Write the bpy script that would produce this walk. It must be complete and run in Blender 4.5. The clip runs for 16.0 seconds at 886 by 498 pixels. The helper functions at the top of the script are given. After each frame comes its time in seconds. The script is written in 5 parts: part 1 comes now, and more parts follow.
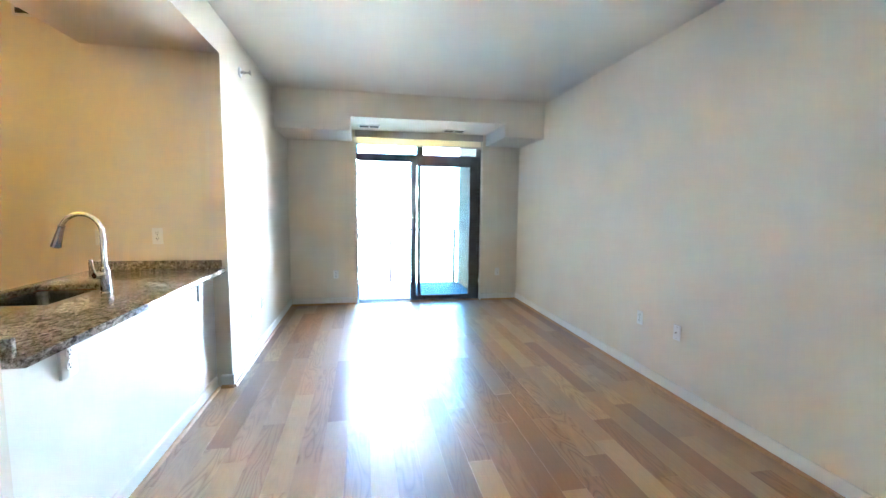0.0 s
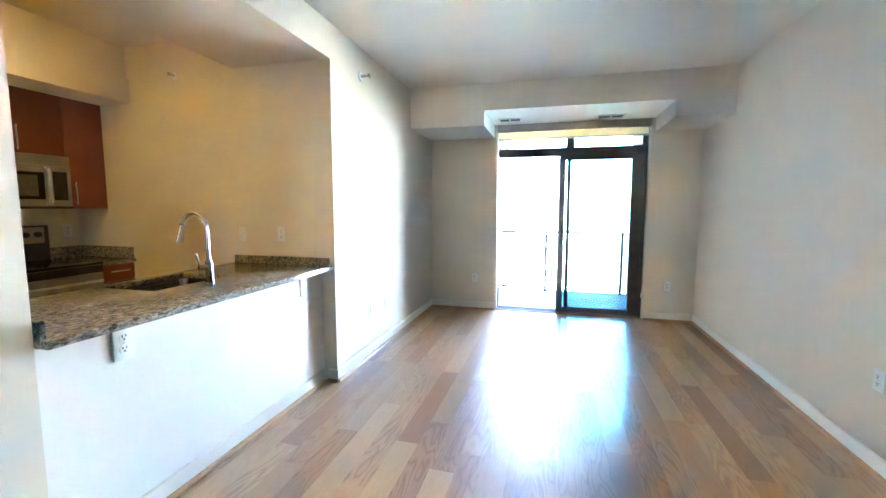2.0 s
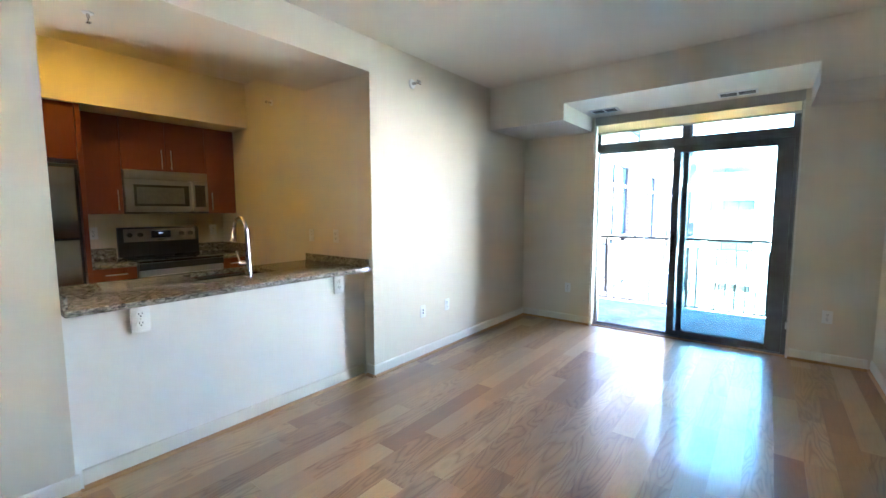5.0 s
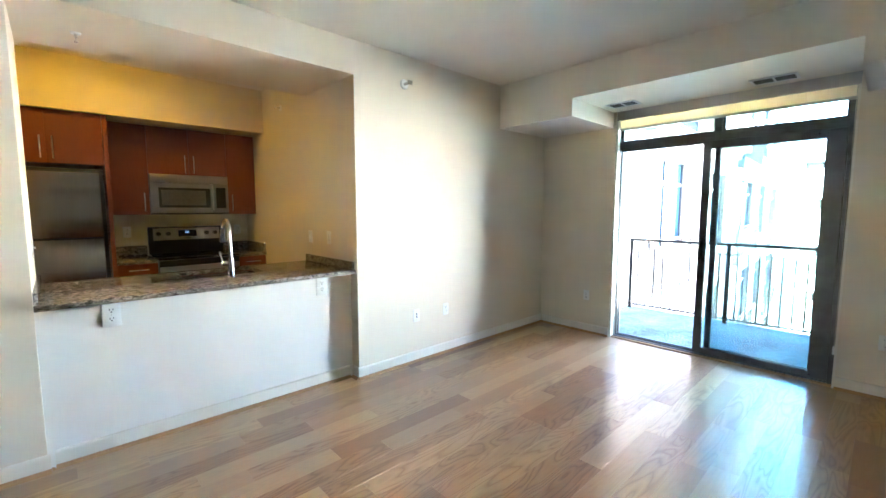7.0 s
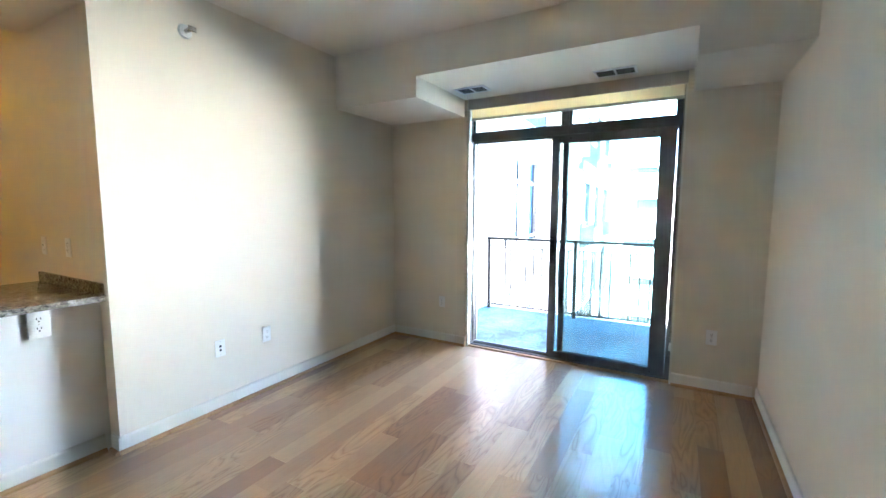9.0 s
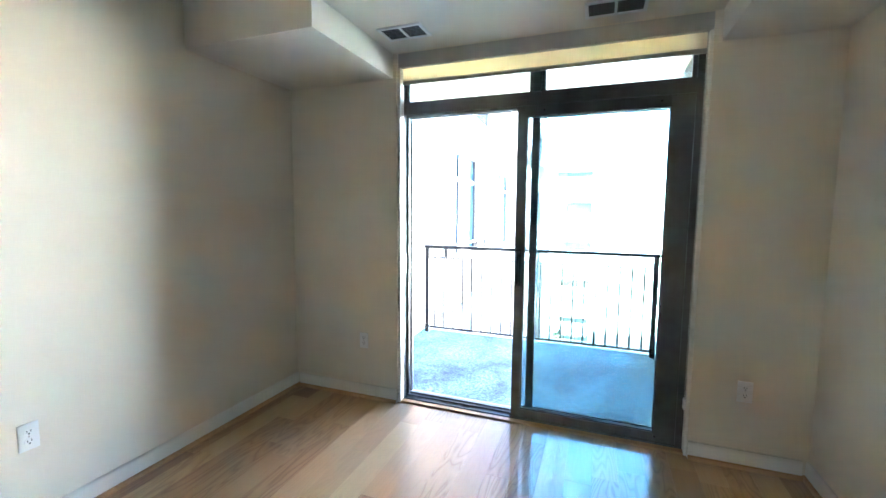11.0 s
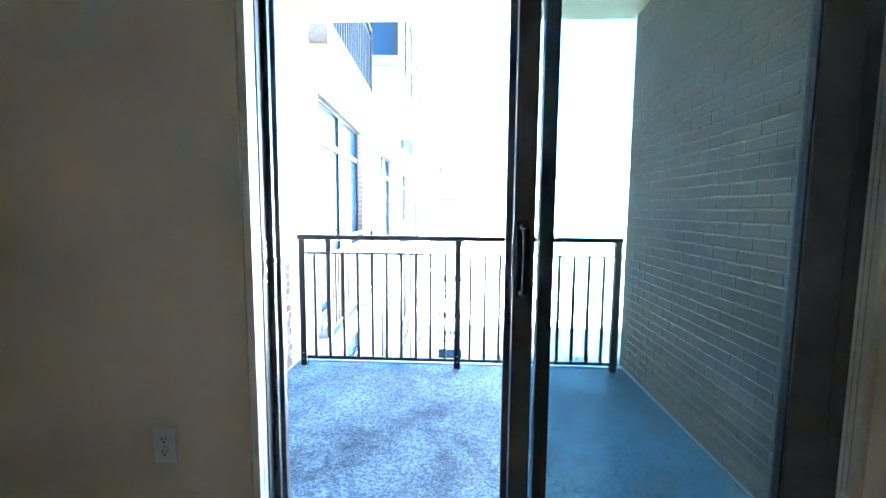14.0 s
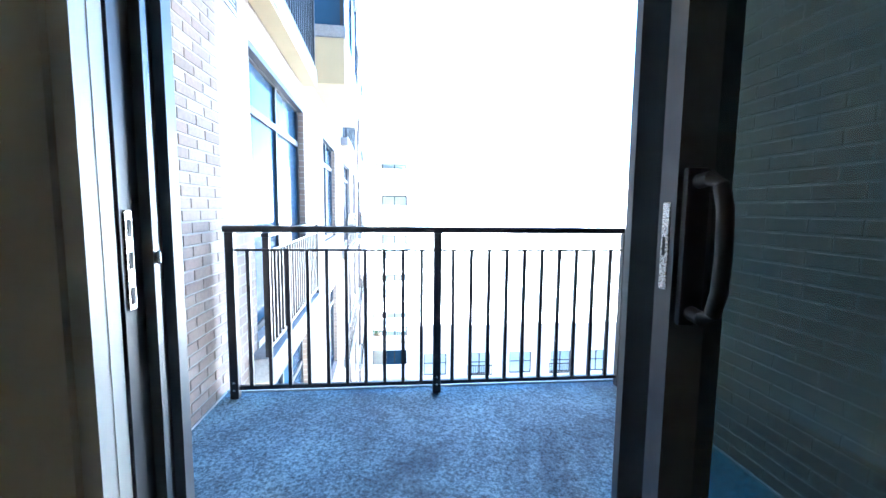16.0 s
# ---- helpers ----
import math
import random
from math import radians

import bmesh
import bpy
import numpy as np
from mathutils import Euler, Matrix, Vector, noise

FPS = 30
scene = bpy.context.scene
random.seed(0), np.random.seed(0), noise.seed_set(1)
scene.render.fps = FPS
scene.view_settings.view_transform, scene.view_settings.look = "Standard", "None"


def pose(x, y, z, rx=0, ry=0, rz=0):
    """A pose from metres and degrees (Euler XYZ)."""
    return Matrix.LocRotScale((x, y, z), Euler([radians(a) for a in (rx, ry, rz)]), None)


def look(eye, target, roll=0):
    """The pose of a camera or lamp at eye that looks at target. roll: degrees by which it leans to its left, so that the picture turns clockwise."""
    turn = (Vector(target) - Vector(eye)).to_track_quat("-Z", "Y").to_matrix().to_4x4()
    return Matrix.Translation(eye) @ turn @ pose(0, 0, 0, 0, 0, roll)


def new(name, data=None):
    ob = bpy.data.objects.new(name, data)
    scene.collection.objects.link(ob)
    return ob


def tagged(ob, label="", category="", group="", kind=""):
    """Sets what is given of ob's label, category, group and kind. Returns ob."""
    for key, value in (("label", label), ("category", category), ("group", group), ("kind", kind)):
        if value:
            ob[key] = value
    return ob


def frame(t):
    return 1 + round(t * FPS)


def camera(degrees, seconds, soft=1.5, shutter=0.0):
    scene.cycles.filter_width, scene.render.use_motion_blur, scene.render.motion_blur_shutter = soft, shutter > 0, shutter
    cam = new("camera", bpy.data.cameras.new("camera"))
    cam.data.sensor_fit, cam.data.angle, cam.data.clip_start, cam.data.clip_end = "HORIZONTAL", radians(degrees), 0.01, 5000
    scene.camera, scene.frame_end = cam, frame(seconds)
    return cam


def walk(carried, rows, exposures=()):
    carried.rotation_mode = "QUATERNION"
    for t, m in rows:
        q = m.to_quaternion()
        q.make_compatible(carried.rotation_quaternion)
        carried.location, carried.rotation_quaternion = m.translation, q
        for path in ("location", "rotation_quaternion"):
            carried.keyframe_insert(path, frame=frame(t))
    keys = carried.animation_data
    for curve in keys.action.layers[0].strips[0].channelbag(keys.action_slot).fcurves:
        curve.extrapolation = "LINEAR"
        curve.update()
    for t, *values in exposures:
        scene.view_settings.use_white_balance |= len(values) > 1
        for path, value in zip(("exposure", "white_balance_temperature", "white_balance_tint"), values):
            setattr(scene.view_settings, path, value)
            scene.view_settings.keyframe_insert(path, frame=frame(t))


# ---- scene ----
cam = camera(93.6, 16.0)
PATH = [
    (0, (0.278, 0.254, 1.421), (0.651, 2.208, 1.219), 0.6),
    (0.5, (0.46, 0.354, 1.401), (0.613, 2.338, 1.2), 0.6),
    (1, (0.62, 0.457, 1.399), (0.515, 2.444, 1.196), 0.4),
    (1.5, (0.766, 0.601, 1.411), (0.473, 2.57, 1.21), 0.2),
    (2, (0.911, 0.725, 1.4), (0.402, 2.649, 1.202), 0.1),
    (2.5, (1.123, 0.824, 1.402), (0.424, 2.688, 1.207), -0.1),
    (3, (1.321, 0.915, 1.395), (0.453, 2.707, 1.208), -0.1),
    (3.5, (1.491, 0.982, 1.392), (0.53, 2.726, 1.208), -0.1),
    (4, (1.604, 1.072, 1.394), (0.543, 2.757, 1.21), -0.1),
    (4.5, (1.732, 1.192, 1.399), (0.599, 2.829, 1.214), -0.2),
    (5, (1.831, 1.307, 1.411), (0.603, 2.875, 1.225), -0.2),
    (7.5, (2.274, 1.978, 1.451), (0.81, 3.327, 1.258), -0.0),
    (8, (2.239, 2.151, 1.456), (0.931, 3.652, 1.257), 0.0),
    (8.5, (2.137, 2.37, 1.46), (1.011, 4.011, 1.256), 0.1),
    (9, (2.027, 2.571, 1.442), (1.045, 4.302, 1.239), 0.2),
    (9.5, (1.952, 2.859, 1.45), (1.01, 4.611, 1.245), 0.2),
    (9.7, (1.893, 2.954, 1.439), (0.963, 4.714, 1.242), 0.3),
    (11.8, (1.273, 4.128, 1.42), (0.827, 6.068, 1.228), 0.5),
    (12, (1.221, 4.223, 1.43), (0.841, 6.177, 1.237), 0.5),
    (12.5, (1.138, 4.461, 1.426), (0.828, 6.426, 1.225), 0.4),
    (13, (1.036, 4.708, 1.36), (0.766, 6.681, 1.17), 0.5),
    (13.5, (0.936, 4.914, 1.301), (0.731, 6.894, 1.106), 0.4),
    (14, (0.82, 5.11, 1.2), (0.732, 7.099, 1.01), 0.5),
    (14.5, (0.739, 5.287, 1.154), (0.696, 7.277, 0.96), 0.3),
    (15, (0.71, 5.473, 1.134), (0.699, 7.463, 0.936), -0.0),
    (15.5, (0.629, 5.678, 1.112), (0.714, 7.667, 0.918), 0.3),
    (16, (0.562, 5.808, 1.102), (0.759, 7.789, 0.907), 0.6),
]
EXPOSURES = [(0, 8.45, 4850, 7), (2, 8.36, 4850, 7), (3.5, 7.9, 4900, 7), (5, 7.72, 5050, 7), (7.5, 7.95, 5300, 6), (9, 7.8, 5150, 7), (11.8, 7.62, 5250, 4), (12.5, 7.37, 5200, 4), (14, 6.68, 4950, 4), (15, 6.15, 4750, 4), (16, 5.45, 4750, 5)]
walk(cam, [(t, look(eye, target, roll)) for t, eye, target, roll in PATH], EXPOSURES)

# ---- daylight ----
SUN_TO = Vector((0.06, -0.86, 0.507)).normalized()
world = bpy.data.worlds.new("sky")
scene.world = world
world.use_nodes = True
wn = world.node_tree.nodes
sky = wn.new("ShaderNodeTexSky")
sky.sky_type = "NISHITA"
sky.sun_disc = False
sky.sun_elevation = math.asin(SUN_TO.z)
sky.sun_rotation = math.atan2(SUN_TO.x, SUN_TO.y)
sky.dust_density = 1.0
wn["Background"].inputs["Strength"].default_value = 0.05
world.node_tree.links.new(sky.outputs[0], wn["Background"].inputs["Color"])
sun_data = bpy.data.lights.new("sun", "SUN")
sun_data.energy, sun_data.angle, sun_data.color = 5.0, radians(0.5), (1.0, 0.95, 0.87)
sun = new("sun", sun_data)
sun.matrix_world = look(SUN_TO * 30, (0, 0, 0))

# ---- materials ----


def mat_base(name, rough=0.5, metal=0.0, color=(0.8, 0.8, 0.8), spec=0.5):
    m = bpy.data.materials.new(name)
    m.use_nodes = True
    nt = m.node_tree
    b = nt.nodes["Principled BSDF"]
    b.inputs["Base Color"].default_value = (*color, 1)
    b.inputs["Roughness"].default_value = rough
    b.inputs["Metallic"].default_value = metal
    b.inputs["Specular IOR Level"].default_value = spec
    return m, nt, b


def node(nt, kind, **inputs):
    n = nt.nodes.new(kind)
    for k, v in inputs.items():
        n.inputs[k.replace("_", " ")].default_value = v
    return n


def coords(nt, scale=(1, 1, 1), jitter=False):
    """Object coordinates, scaled; with jitter each object takes its own stretch of the pattern."""
    tc = nt.nodes.new("ShaderNodeTexCoord")
    mp = nt.nodes.new("ShaderNodeMapping")
    mp.inputs["Scale"].default_value = scale
    src = tc.outputs["Object"]
    if jitter:
        info = nt.nodes.new("ShaderNodeObjectInfo")
        mul = nt.nodes.new("ShaderNodeVectorMath")
        mul.operation = "MULTIPLY_ADD"
        mul.inputs[1].default_value = (37, 53, 11)
        nt.links.new(info.outputs["Random"], mul.inputs[0])
        nt.links.new(src, mul.inputs[2])
        src = mul.outputs[0]
    nt.links.new(src, mp.inputs["Vector"])
    return mp.outputs["Vector"]


def ramp(nt, src, stops):
    r = nt.nodes.new("ShaderNodeValToRGB")
    el = r.color_ramp.elements
    while len(el) < len(stops):
        el.new(0.5)
    for e, (p, c) in zip(el, stops):
        e.position, e.color = p, (*c, 1)
    nt.links.new(src, r.inputs["Fac"])
    return r.outputs["Color"]


def mix(nt, fac, a, b, mode="MIX"):
    n = nt.nodes.new("ShaderNodeMix")
    n.data_type, n.blend_type = "RGBA", mode
    for sock, v in ((n.inputs[0], fac), (n.inputs[6], a), (n.inputs[7], b)):
        if isinstance(v, bpy.types.NodeSocket):
            nt.links.new(v, sock)
        else:
            sock.default_value = v if isinstance(v, float) else (*v, 1)
    return n.outputs[2]


def bump(nt, b, src, strength=0.1, dist=0.002):
    n = nt.nodes.new("ShaderNodeBump")
    n.inputs["Strength"].default_value, n.inputs["Distance"].default_value = strength, dist
    nt.links.new(src, n.inputs["Height"])
    nt.links.new(n.outputs[0], b.inputs["Normal"])


def noise_tex(nt, vec, scale, detail=4.0, rough=0.55, distort=0.0):
    n = node(nt, "ShaderNodeTexNoise", Scale=scale, Detail=detail, Roughness=rough, Distortion=distort)
    nt.links.new(vec, n.inputs["Vector"])
    return n.outputs["Fac"]


def plain(name, color, rough=0.5, metal=0.0, spec=0.5, vary=0.06, scale=6.0, grain=0.05, fine=180.0):
    """Paint, plastic or metal: colour drifting a little over the surface, with fine relief."""
    m, nt, b = mat_base(name, rough, metal, color, spec)
    v = coords(nt)
    big = noise_tex(nt, v, scale, 3.0)
    lo = tuple(c * (1 - vary) for c in color)
    hi = tuple(min(1, c * (1 + vary)) for c in color)
    nt.links.new(ramp(nt, big, [(0.3, lo), (0.7, hi)]), b.inputs["Base Color"])
    if grain:
        bump(nt, b, noise_tex(nt, v, fine, 2.0), grain, 0.001)
    return m


def brushed(name, color, rough=0.3, stretch=(2, 300, 300)):
    m, nt, b = mat_base(name, rough, 1.0, color)
    v = coords(nt, stretch)
    n = noise_tex(nt, v, 1.0, 3.0)
    nt.links.new(ramp(nt, n, [(0.3, tuple(c * 0.85 for c in color)), (0.7, color)]), b.inputs["Base Color"])
    nt.links.new(ramp(nt, n, [(0.2, (rough * 0.8,) * 3), (0.8, (rough * 1.3,) * 3)]), b.inputs["Roughness"])
    return m


def wood(name, dark, light, rough, along, pores=0.5, spread=1.0, spec=0.5, rings=17.0, coat=0.0, stretch=1.25):
    """Timber whose grain runs along one axis, each piece with a tone and figure of its own."""
    m, nt, b = mat_base(name, rough, 0.0, light, spec)
    info = nt.nodes.new("ShaderNodeObjectInfo")
    s1 = [7.0, 7.0, 7.0]
    s2 = [210.0, 210.0, 210.0]
    s1[along], s2[along] = stretch, 7.0
    v1, v2 = coords(nt, s1, True), coords(nt, s2, True)
    fig = noise_tex(nt, v1, 1.0, 2.0, 0.5, 0.45)
    mul = node(nt, "ShaderNodeMath")
    mul.operation = "MULTIPLY"
    mul.inputs[1].default_value = rings
    nt.links.new(fig, mul.inputs[0])
    ring = nt.nodes.new("ShaderNodeMath")
    ring.operation = "PINGPONG"
    ring.inputs[1].default_value = 0.5
    nt.links.new(mul.outputs[0], ring.inputs[0])
    tone = ramp(nt, info.outputs["Random"], [(0.0, dark), (0.35, tuple(d * 0.55 + l * 0.45 for d, l in zip(dark, light))), (1.0, light)])
    grain = ramp(nt, ring.outputs[0], [(0.0, (0.70, 0.60, 0.51)), (0.16, (0.92, 0.89, 0.86)), (0.5, (1.06, 1.05, 1.04))])
    own = nt.nodes.new("ShaderNodeMath")
    own.operation = "MULTIPLY"
    own.inputs[1].default_value = 7.31
    nt.links.new(info.outputs["Random"], own.inputs[0])
    frac = nt.nodes.new("ShaderNodeMath")
    frac.operation = "FRACT"
    nt.links.new(own.outputs[0], frac.inputs[0])
    amount = ramp(nt, frac.outputs[0], [(0.0, (0.12 * pores * spread,) * 3), (0.5, (0.3 * pores * spread,) * 3), (0.62, (pores * spread,) * 3)])
    c = mix(nt, amount, tone, grain, "MULTIPLY")
    b.inputs["Coat Weight"].default_value, b.inputs["Coat Roughness"].default_value = coat, 0.09
    fine = noise_tex(nt, v2, 1.0, 2.0, 0.6)
    c = mix(nt, 0.11 * pores, c, ramp(nt, fine, [(0.36, (0.55, 0.46, 0.38)), (0.56, (1, 1, 1))]), "MULTIPLY")
    blot = noise_tex(nt, v1, 0.6, 3.0)
    c = mix(nt, 0.3, c, ramp(nt, blot, [(0.3, (0.82, 0.78, 0.74)), (0.7, (1, 1, 1))]), "MULTIPLY")
    nt.links.new(c, b.inputs["Base Color"])
    nt.links.new(ramp(nt, fine, [(0.3, (rough * 1.35,) * 3), (0.6, (rough,) * 3)]), b.inputs["Roughness"])
    bump(nt, b, fine, 0.03, 0.0006)
    if coat:
        # open grain telegraphs through the varnish
        pore = ramp(nt, ring.outputs[0], [(0.0, (0.0, 0.0, 0.0)), (0.14, (1.0, 1.0, 1.0))])
        relief = nt.nodes.new("ShaderNodeBump")
        relief.inputs["Strength"].default_value, relief.inputs["Distance"].default_value = 0.12, 0.0006
        nt.links.new(mix(nt, amount, (1.0, 1.0, 1.0), pore), relief.inputs["Height"])
        nt.links.new(relief.outputs[0], b.inputs["Coat Normal"])
        sheen = ramp(nt, frac.outputs[0], [(0.0, (rough * 0.72,) * 3), (0.5, (rough,) * 3), (1.0, (rough * 1.25,) * 3)])
        nt.links.new(mix(nt, 0.35, sheen, ramp(nt, fine, [(0.3, (rough * 1.35,) * 3), (0.6, (rough,) * 3)])), b.inputs["Roughness"])
        nt.links.new(mix(nt, amount, (coat, coat, coat), mix(nt, pore, (coat * 0.3,) * 3, (coat,) * 3)), b.inputs["Coat Weight"])
    return m


def granite():
    m, nt, b = mat_base("speckled_granite", 0.16)
    v = coords(nt, (1.0, 0.55, 1.0))
    c = ramp(nt, noise_tex(nt, v, 52.0, 6.0, 0.7, 1.0), [(0.36, (0.065, 0.060, 0.056)), (0.46, (0.235, 0.215, 0.185)), (0.54, (0.365, 0.338, 0.296)), (0.65, (0.55, 0.525, 0.485))])
    spk = ramp(nt, noise_tex(nt, v, 105.0, 4.0, 0.65, 0.8), [(0.40, (0.06, 0.055, 0.055)), (0.48, (0.85, 0.83, 0.80)), (0.7, (1.1, 1.1, 1.1))])
    c = mix(nt, 0.5, c, spk, "MULTIPLY")
    drift = ramp(nt, noise_tex(nt, v, 7.0, 3.0), [(0.35, (0.72, 0.70, 0.68)), (0.65, (1.1, 1.08, 1.02))])
    c = mix(nt, 0.7, c, drift, "MULTIPLY")
    nt.links.new(c, b.inputs["Base Color"])
    bump(nt, b, noise_tex(nt, v, 90.0, 2.0), 0.03, 0.0005)
    return m


def brick_mat(name, tones, rough=0.85):
    m, nt, b = mat_base(name, rough)
    info = nt.nodes.new("ShaderNodeObjectInfo")
    geo = nt.nodes.new("ShaderNodeNewGeometry")
    add = nt.nodes.new("ShaderNodeMath")
    add.operation = "ADD"
    nt.links.new(info.outputs["Random"], add.inputs[0])
    nt.links.new(geo.outputs["Random Per Island"], add.inputs[1])
    fr = nt.nodes.new("ShaderNodeMath")
    fr.operation = "FRACT"
    nt.links.new(add.outputs[0], fr.inputs[0])
    v = coords(nt, (1, 1, 1), True)
    c = ramp(nt, fr.outputs[0], [(i / (len(tones) - 1), t) for i, t in enumerate(tones)])
    c = mix(nt, 0.5, c, ramp(nt, noise_tex(nt, v, 40.0, 5.0, 0.7), [(0.3, (0.6, 0.57, 0.55)), (0.7, (1.1, 1.08, 1.05))]), "MULTIPLY")
    nt.links.new(c, b.inputs["Base Color"])
    bump(nt, b, noise_tex(nt, v, 120.0, 4.0, 0.7), 0.35, 0.003)
    return m


def coursed(name, axis, tones, mortar):
    """Brickwork that stays far off: running bond in the colour and the relief."""
    m, nt, b = mat_base(name, 0.88)
    tc = nt.nodes.new("ShaderNodeTexCoord")
    sep = nt.nodes.new("ShaderNodeSeparateXYZ")
    com = nt.nodes.new("ShaderNodeCombineXYZ")
    nt.links.new(tc.outputs["Object"], sep.inputs[0])
    nt.links.new(sep.outputs[axis], com.inputs[0])
    nt.links.new(sep.outputs[2], com.inputs[1])
    br = node(nt, "ShaderNodeTexBrick", Scale=1.0, Mortar_Size=0.006, Brick_Width=0.213, Row_Height=0.0767, Bias=0.0)
    br.inputs["Color1"].default_value, br.inputs["Color2"].default_value, br.inputs["Mortar"].default_value = (*tones[0], 1), (*tones[1], 1), (*mortar, 1)
    nt.links.new(com.outputs[0], br.inputs["Vector"])
    st = ramp(nt, noise_tex(nt, tc.outputs["Object"], 0.8, 5.0), [(0.3, (0.85, 0.83, 0.8)), (0.7, (1.05, 1.04, 1.02))])
    nt.links.new(mix(nt, 0.7, br.outputs["Color"], st, "MULTIPLY"), b.inputs["Base Color"])
    bump(nt, b, br.outputs["Fac"], -0.4, 0.004)
    return m


def speckle(name, stops, scale, relief=0.5, patches=((0.85, 0.85, 0.86), (1.08, 1.08, 1.08)), stain=0.0):
    m, nt, b = mat_base(name, 0.75)
    v = coords(nt)
    c = ramp(nt, noise_tex(nt, v, scale, 5.0, 0.75), stops)
    c = mix(nt, 0.9, c, ramp(nt, noise_tex(nt, v, 2.2, 4.0, 0.6, 0.4), [(0.38, patches[0]), (0.62, patches[1])]), "MULTIPLY")
    if stain:
        c = mix(nt, stain, c, ramp(nt, noise_tex(nt, v, 1.15, 6.0, 0.68, 0.6), [(0.40, (0.45, 0.46, 0.50)), (0.50, (0.92, 0.93, 0.95)), (0.66, (1.22, 1.22, 1.20))]), "MULTIPLY")
    nt.links.new(c, b.inputs["Base Color"])
    bump(nt, b, noise_tex(nt, v, scale * 0.8, 4.0, 0.7), relief, 0.004)
    return m


def glass(name, tint, rough=0.0):
    m = bpy.data.materials.new(name)
    m.use_nodes = True
    nt = m.node_tree
    b = nt.nodes["Principled BSDF"]
    b.inputs["Base Color"].default_value = (*tint, 1)
    b.inputs["Roughness"].default_value = rough
    b.inputs["IOR"].default_value = 1.28
    b.inputs["Transmission Weight"].default_value = 1.0
    return m


def lamp_mat(name, color, strength):
    m, nt, b = mat_base(name, 0.4, 0.0, (0.9, 0.88, 0.84))
    b.inputs["Emission Color"].default_value = (*color, 1)
    b.inputs["Emission Strength"].default_value = strength
    return m


def cloth(name, color):
    m, nt, b = mat_base(name, 0.9, 0.0, color, 0.1)
    out = nt.nodes["Material Output"]
    tr = nt.nodes.new("ShaderNodeBsdfTranslucent")
    tr.inputs["Color"].default_value = (color[0], color[1] * 0.90, color[2] * 0.72, 1)
    mx = nt.nodes.new("ShaderNodeMixShader")
    mx.inputs[0].default_value = 0.35
    nt.links.new(b.outputs[0], mx.inputs[1])
    nt.links.new(tr.outputs[0], mx.inputs[2])
    nt.links.new(mx.outputs[0], out.inputs["Surface"])
    bump(nt, b, noise_tex(nt, coords(nt), 500.0, 2.0), 0.15, 0.0005)
    return m


def screen_mat():
    """Woven insect mesh: mostly holes."""
    m, nt, b = mat_base("insect_mesh", 0.6, 0.0, (0.03, 0.03, 0.032))
    tr = nt.nodes.new("ShaderNodeBsdfTransparent")
    mx = nt.nodes.new("ShaderNodeMixShader")
    mx.inputs[0].default_value = 0.28
    nt.links.new(tr.outputs[0], mx.inputs[1])
    nt.links.new(b.outputs[0], mx.inputs[2])
    nt.links.new(mx.outputs[0], nt.nodes["Material Output"].inputs["Surface"])
    return m


M_WALL = plain("wall_paint", (0.70, 0.63, 0.51), 0.75, vary=0.025, scale=1.6, grain=0.12, fine=260.0)
M_CEIL = plain("ceiling_paint", (0.72, 0.665, 0.57), 0.85, vary=0.025, scale=1.2, grain=0.12, fine=220.0)
# wall paint made whiter: skylight on the half wall is put into its colour
M_HALF_LIT = plain("half_wall_skylit_paint", (0.77, 0.745, 0.70), 0.7, vary=0.02, scale=1.6, grain=0.12, fine=260.0)
M_TRIM = plain("trim_paint", (0.74, 0.70, 0.62), 0.4, vary=0.02, scale=3.0, grain=0.04)
M_SHOE = wood("shoe_oak", (0.42, 0.235, 0.10), (0.47, 0.27, 0.12), 0.4, 0)
M_OAK = wood("oak_plank", (0.325, 0.148, 0.058), (0.545, 0.325, 0.148), 0.34, 1, 0.95, spec=0.7, rings=13.0, coat=0.5, stretch=1.15)
M_SUB = plain("subfloor", (0.16, 0.10, 0.06), 0.8)
M_CHERRY = wood("cherry_veneer", (0.160, 0.037, 0.007), (0.20, 0.050, 0.010), 0.32, 2, 0.45, 0.6)
M_GRANITE = granite()
M_STEEL = brushed("brushed_steel", (0.31, 0.295, 0.27), 0.32, (300, 2, 300))
# stainless darkened: the dim kitchen around it is put into the base colour
M_DIMSTEEL = brushed("dimmed_stainless", (0.27, 0.26, 0.25), 0.22, (300, 300, 3))
M_CHROME = plain("chrome", (0.66, 0.66, 0.67), 0.05, 1.0, vary=0.02, grain=0.0)
M_NICKEL = brushed("satin_nickel", (0.66, 0.64, 0.60), 0.26)
M_BLACKGLASS = plain("black_glass", (0.010, 0.010, 0.011), 0.06, vary=0.1, grain=0.0)
M_BLACK = plain("black_enamel", (0.014, 0.014, 0.015), 0.35, vary=0.15)
M_DARKWIN = plain("smoked_oven_window", (0.025, 0.026, 0.025), 0.12, vary=0.1, grain=0.0)
M_PLATE = plain("white_plastic", (0.76, 0.755, 0.73), 0.3, vary=0.01, grain=0.0)
M_SLOT = plain("dark_slot", (0.02, 0.02, 0.02), 0.6)
# frame grey is lifted: veiling glare from the doorway is put into the colour
M_FRAME = plain("dark_anodised_frame", (0.115, 0.118, 0.124), 0.42, 0.2, vary=0.15, scale=9.0, grain=0.05)
M_RAIL = plain("brown_black_railing_paint", (0.020, 0.017, 0.016), 0.45, vary=0.2, scale=14.0)
M_GLASS = glass("door_glass", (0.69, 0.845, 0.855))
M_FARGLASS = plain("blue_window_glass", (0.030, 0.065, 0.115), 0.12, vary=0.25, scale=0.7, grain=0.0, spec=0.05)
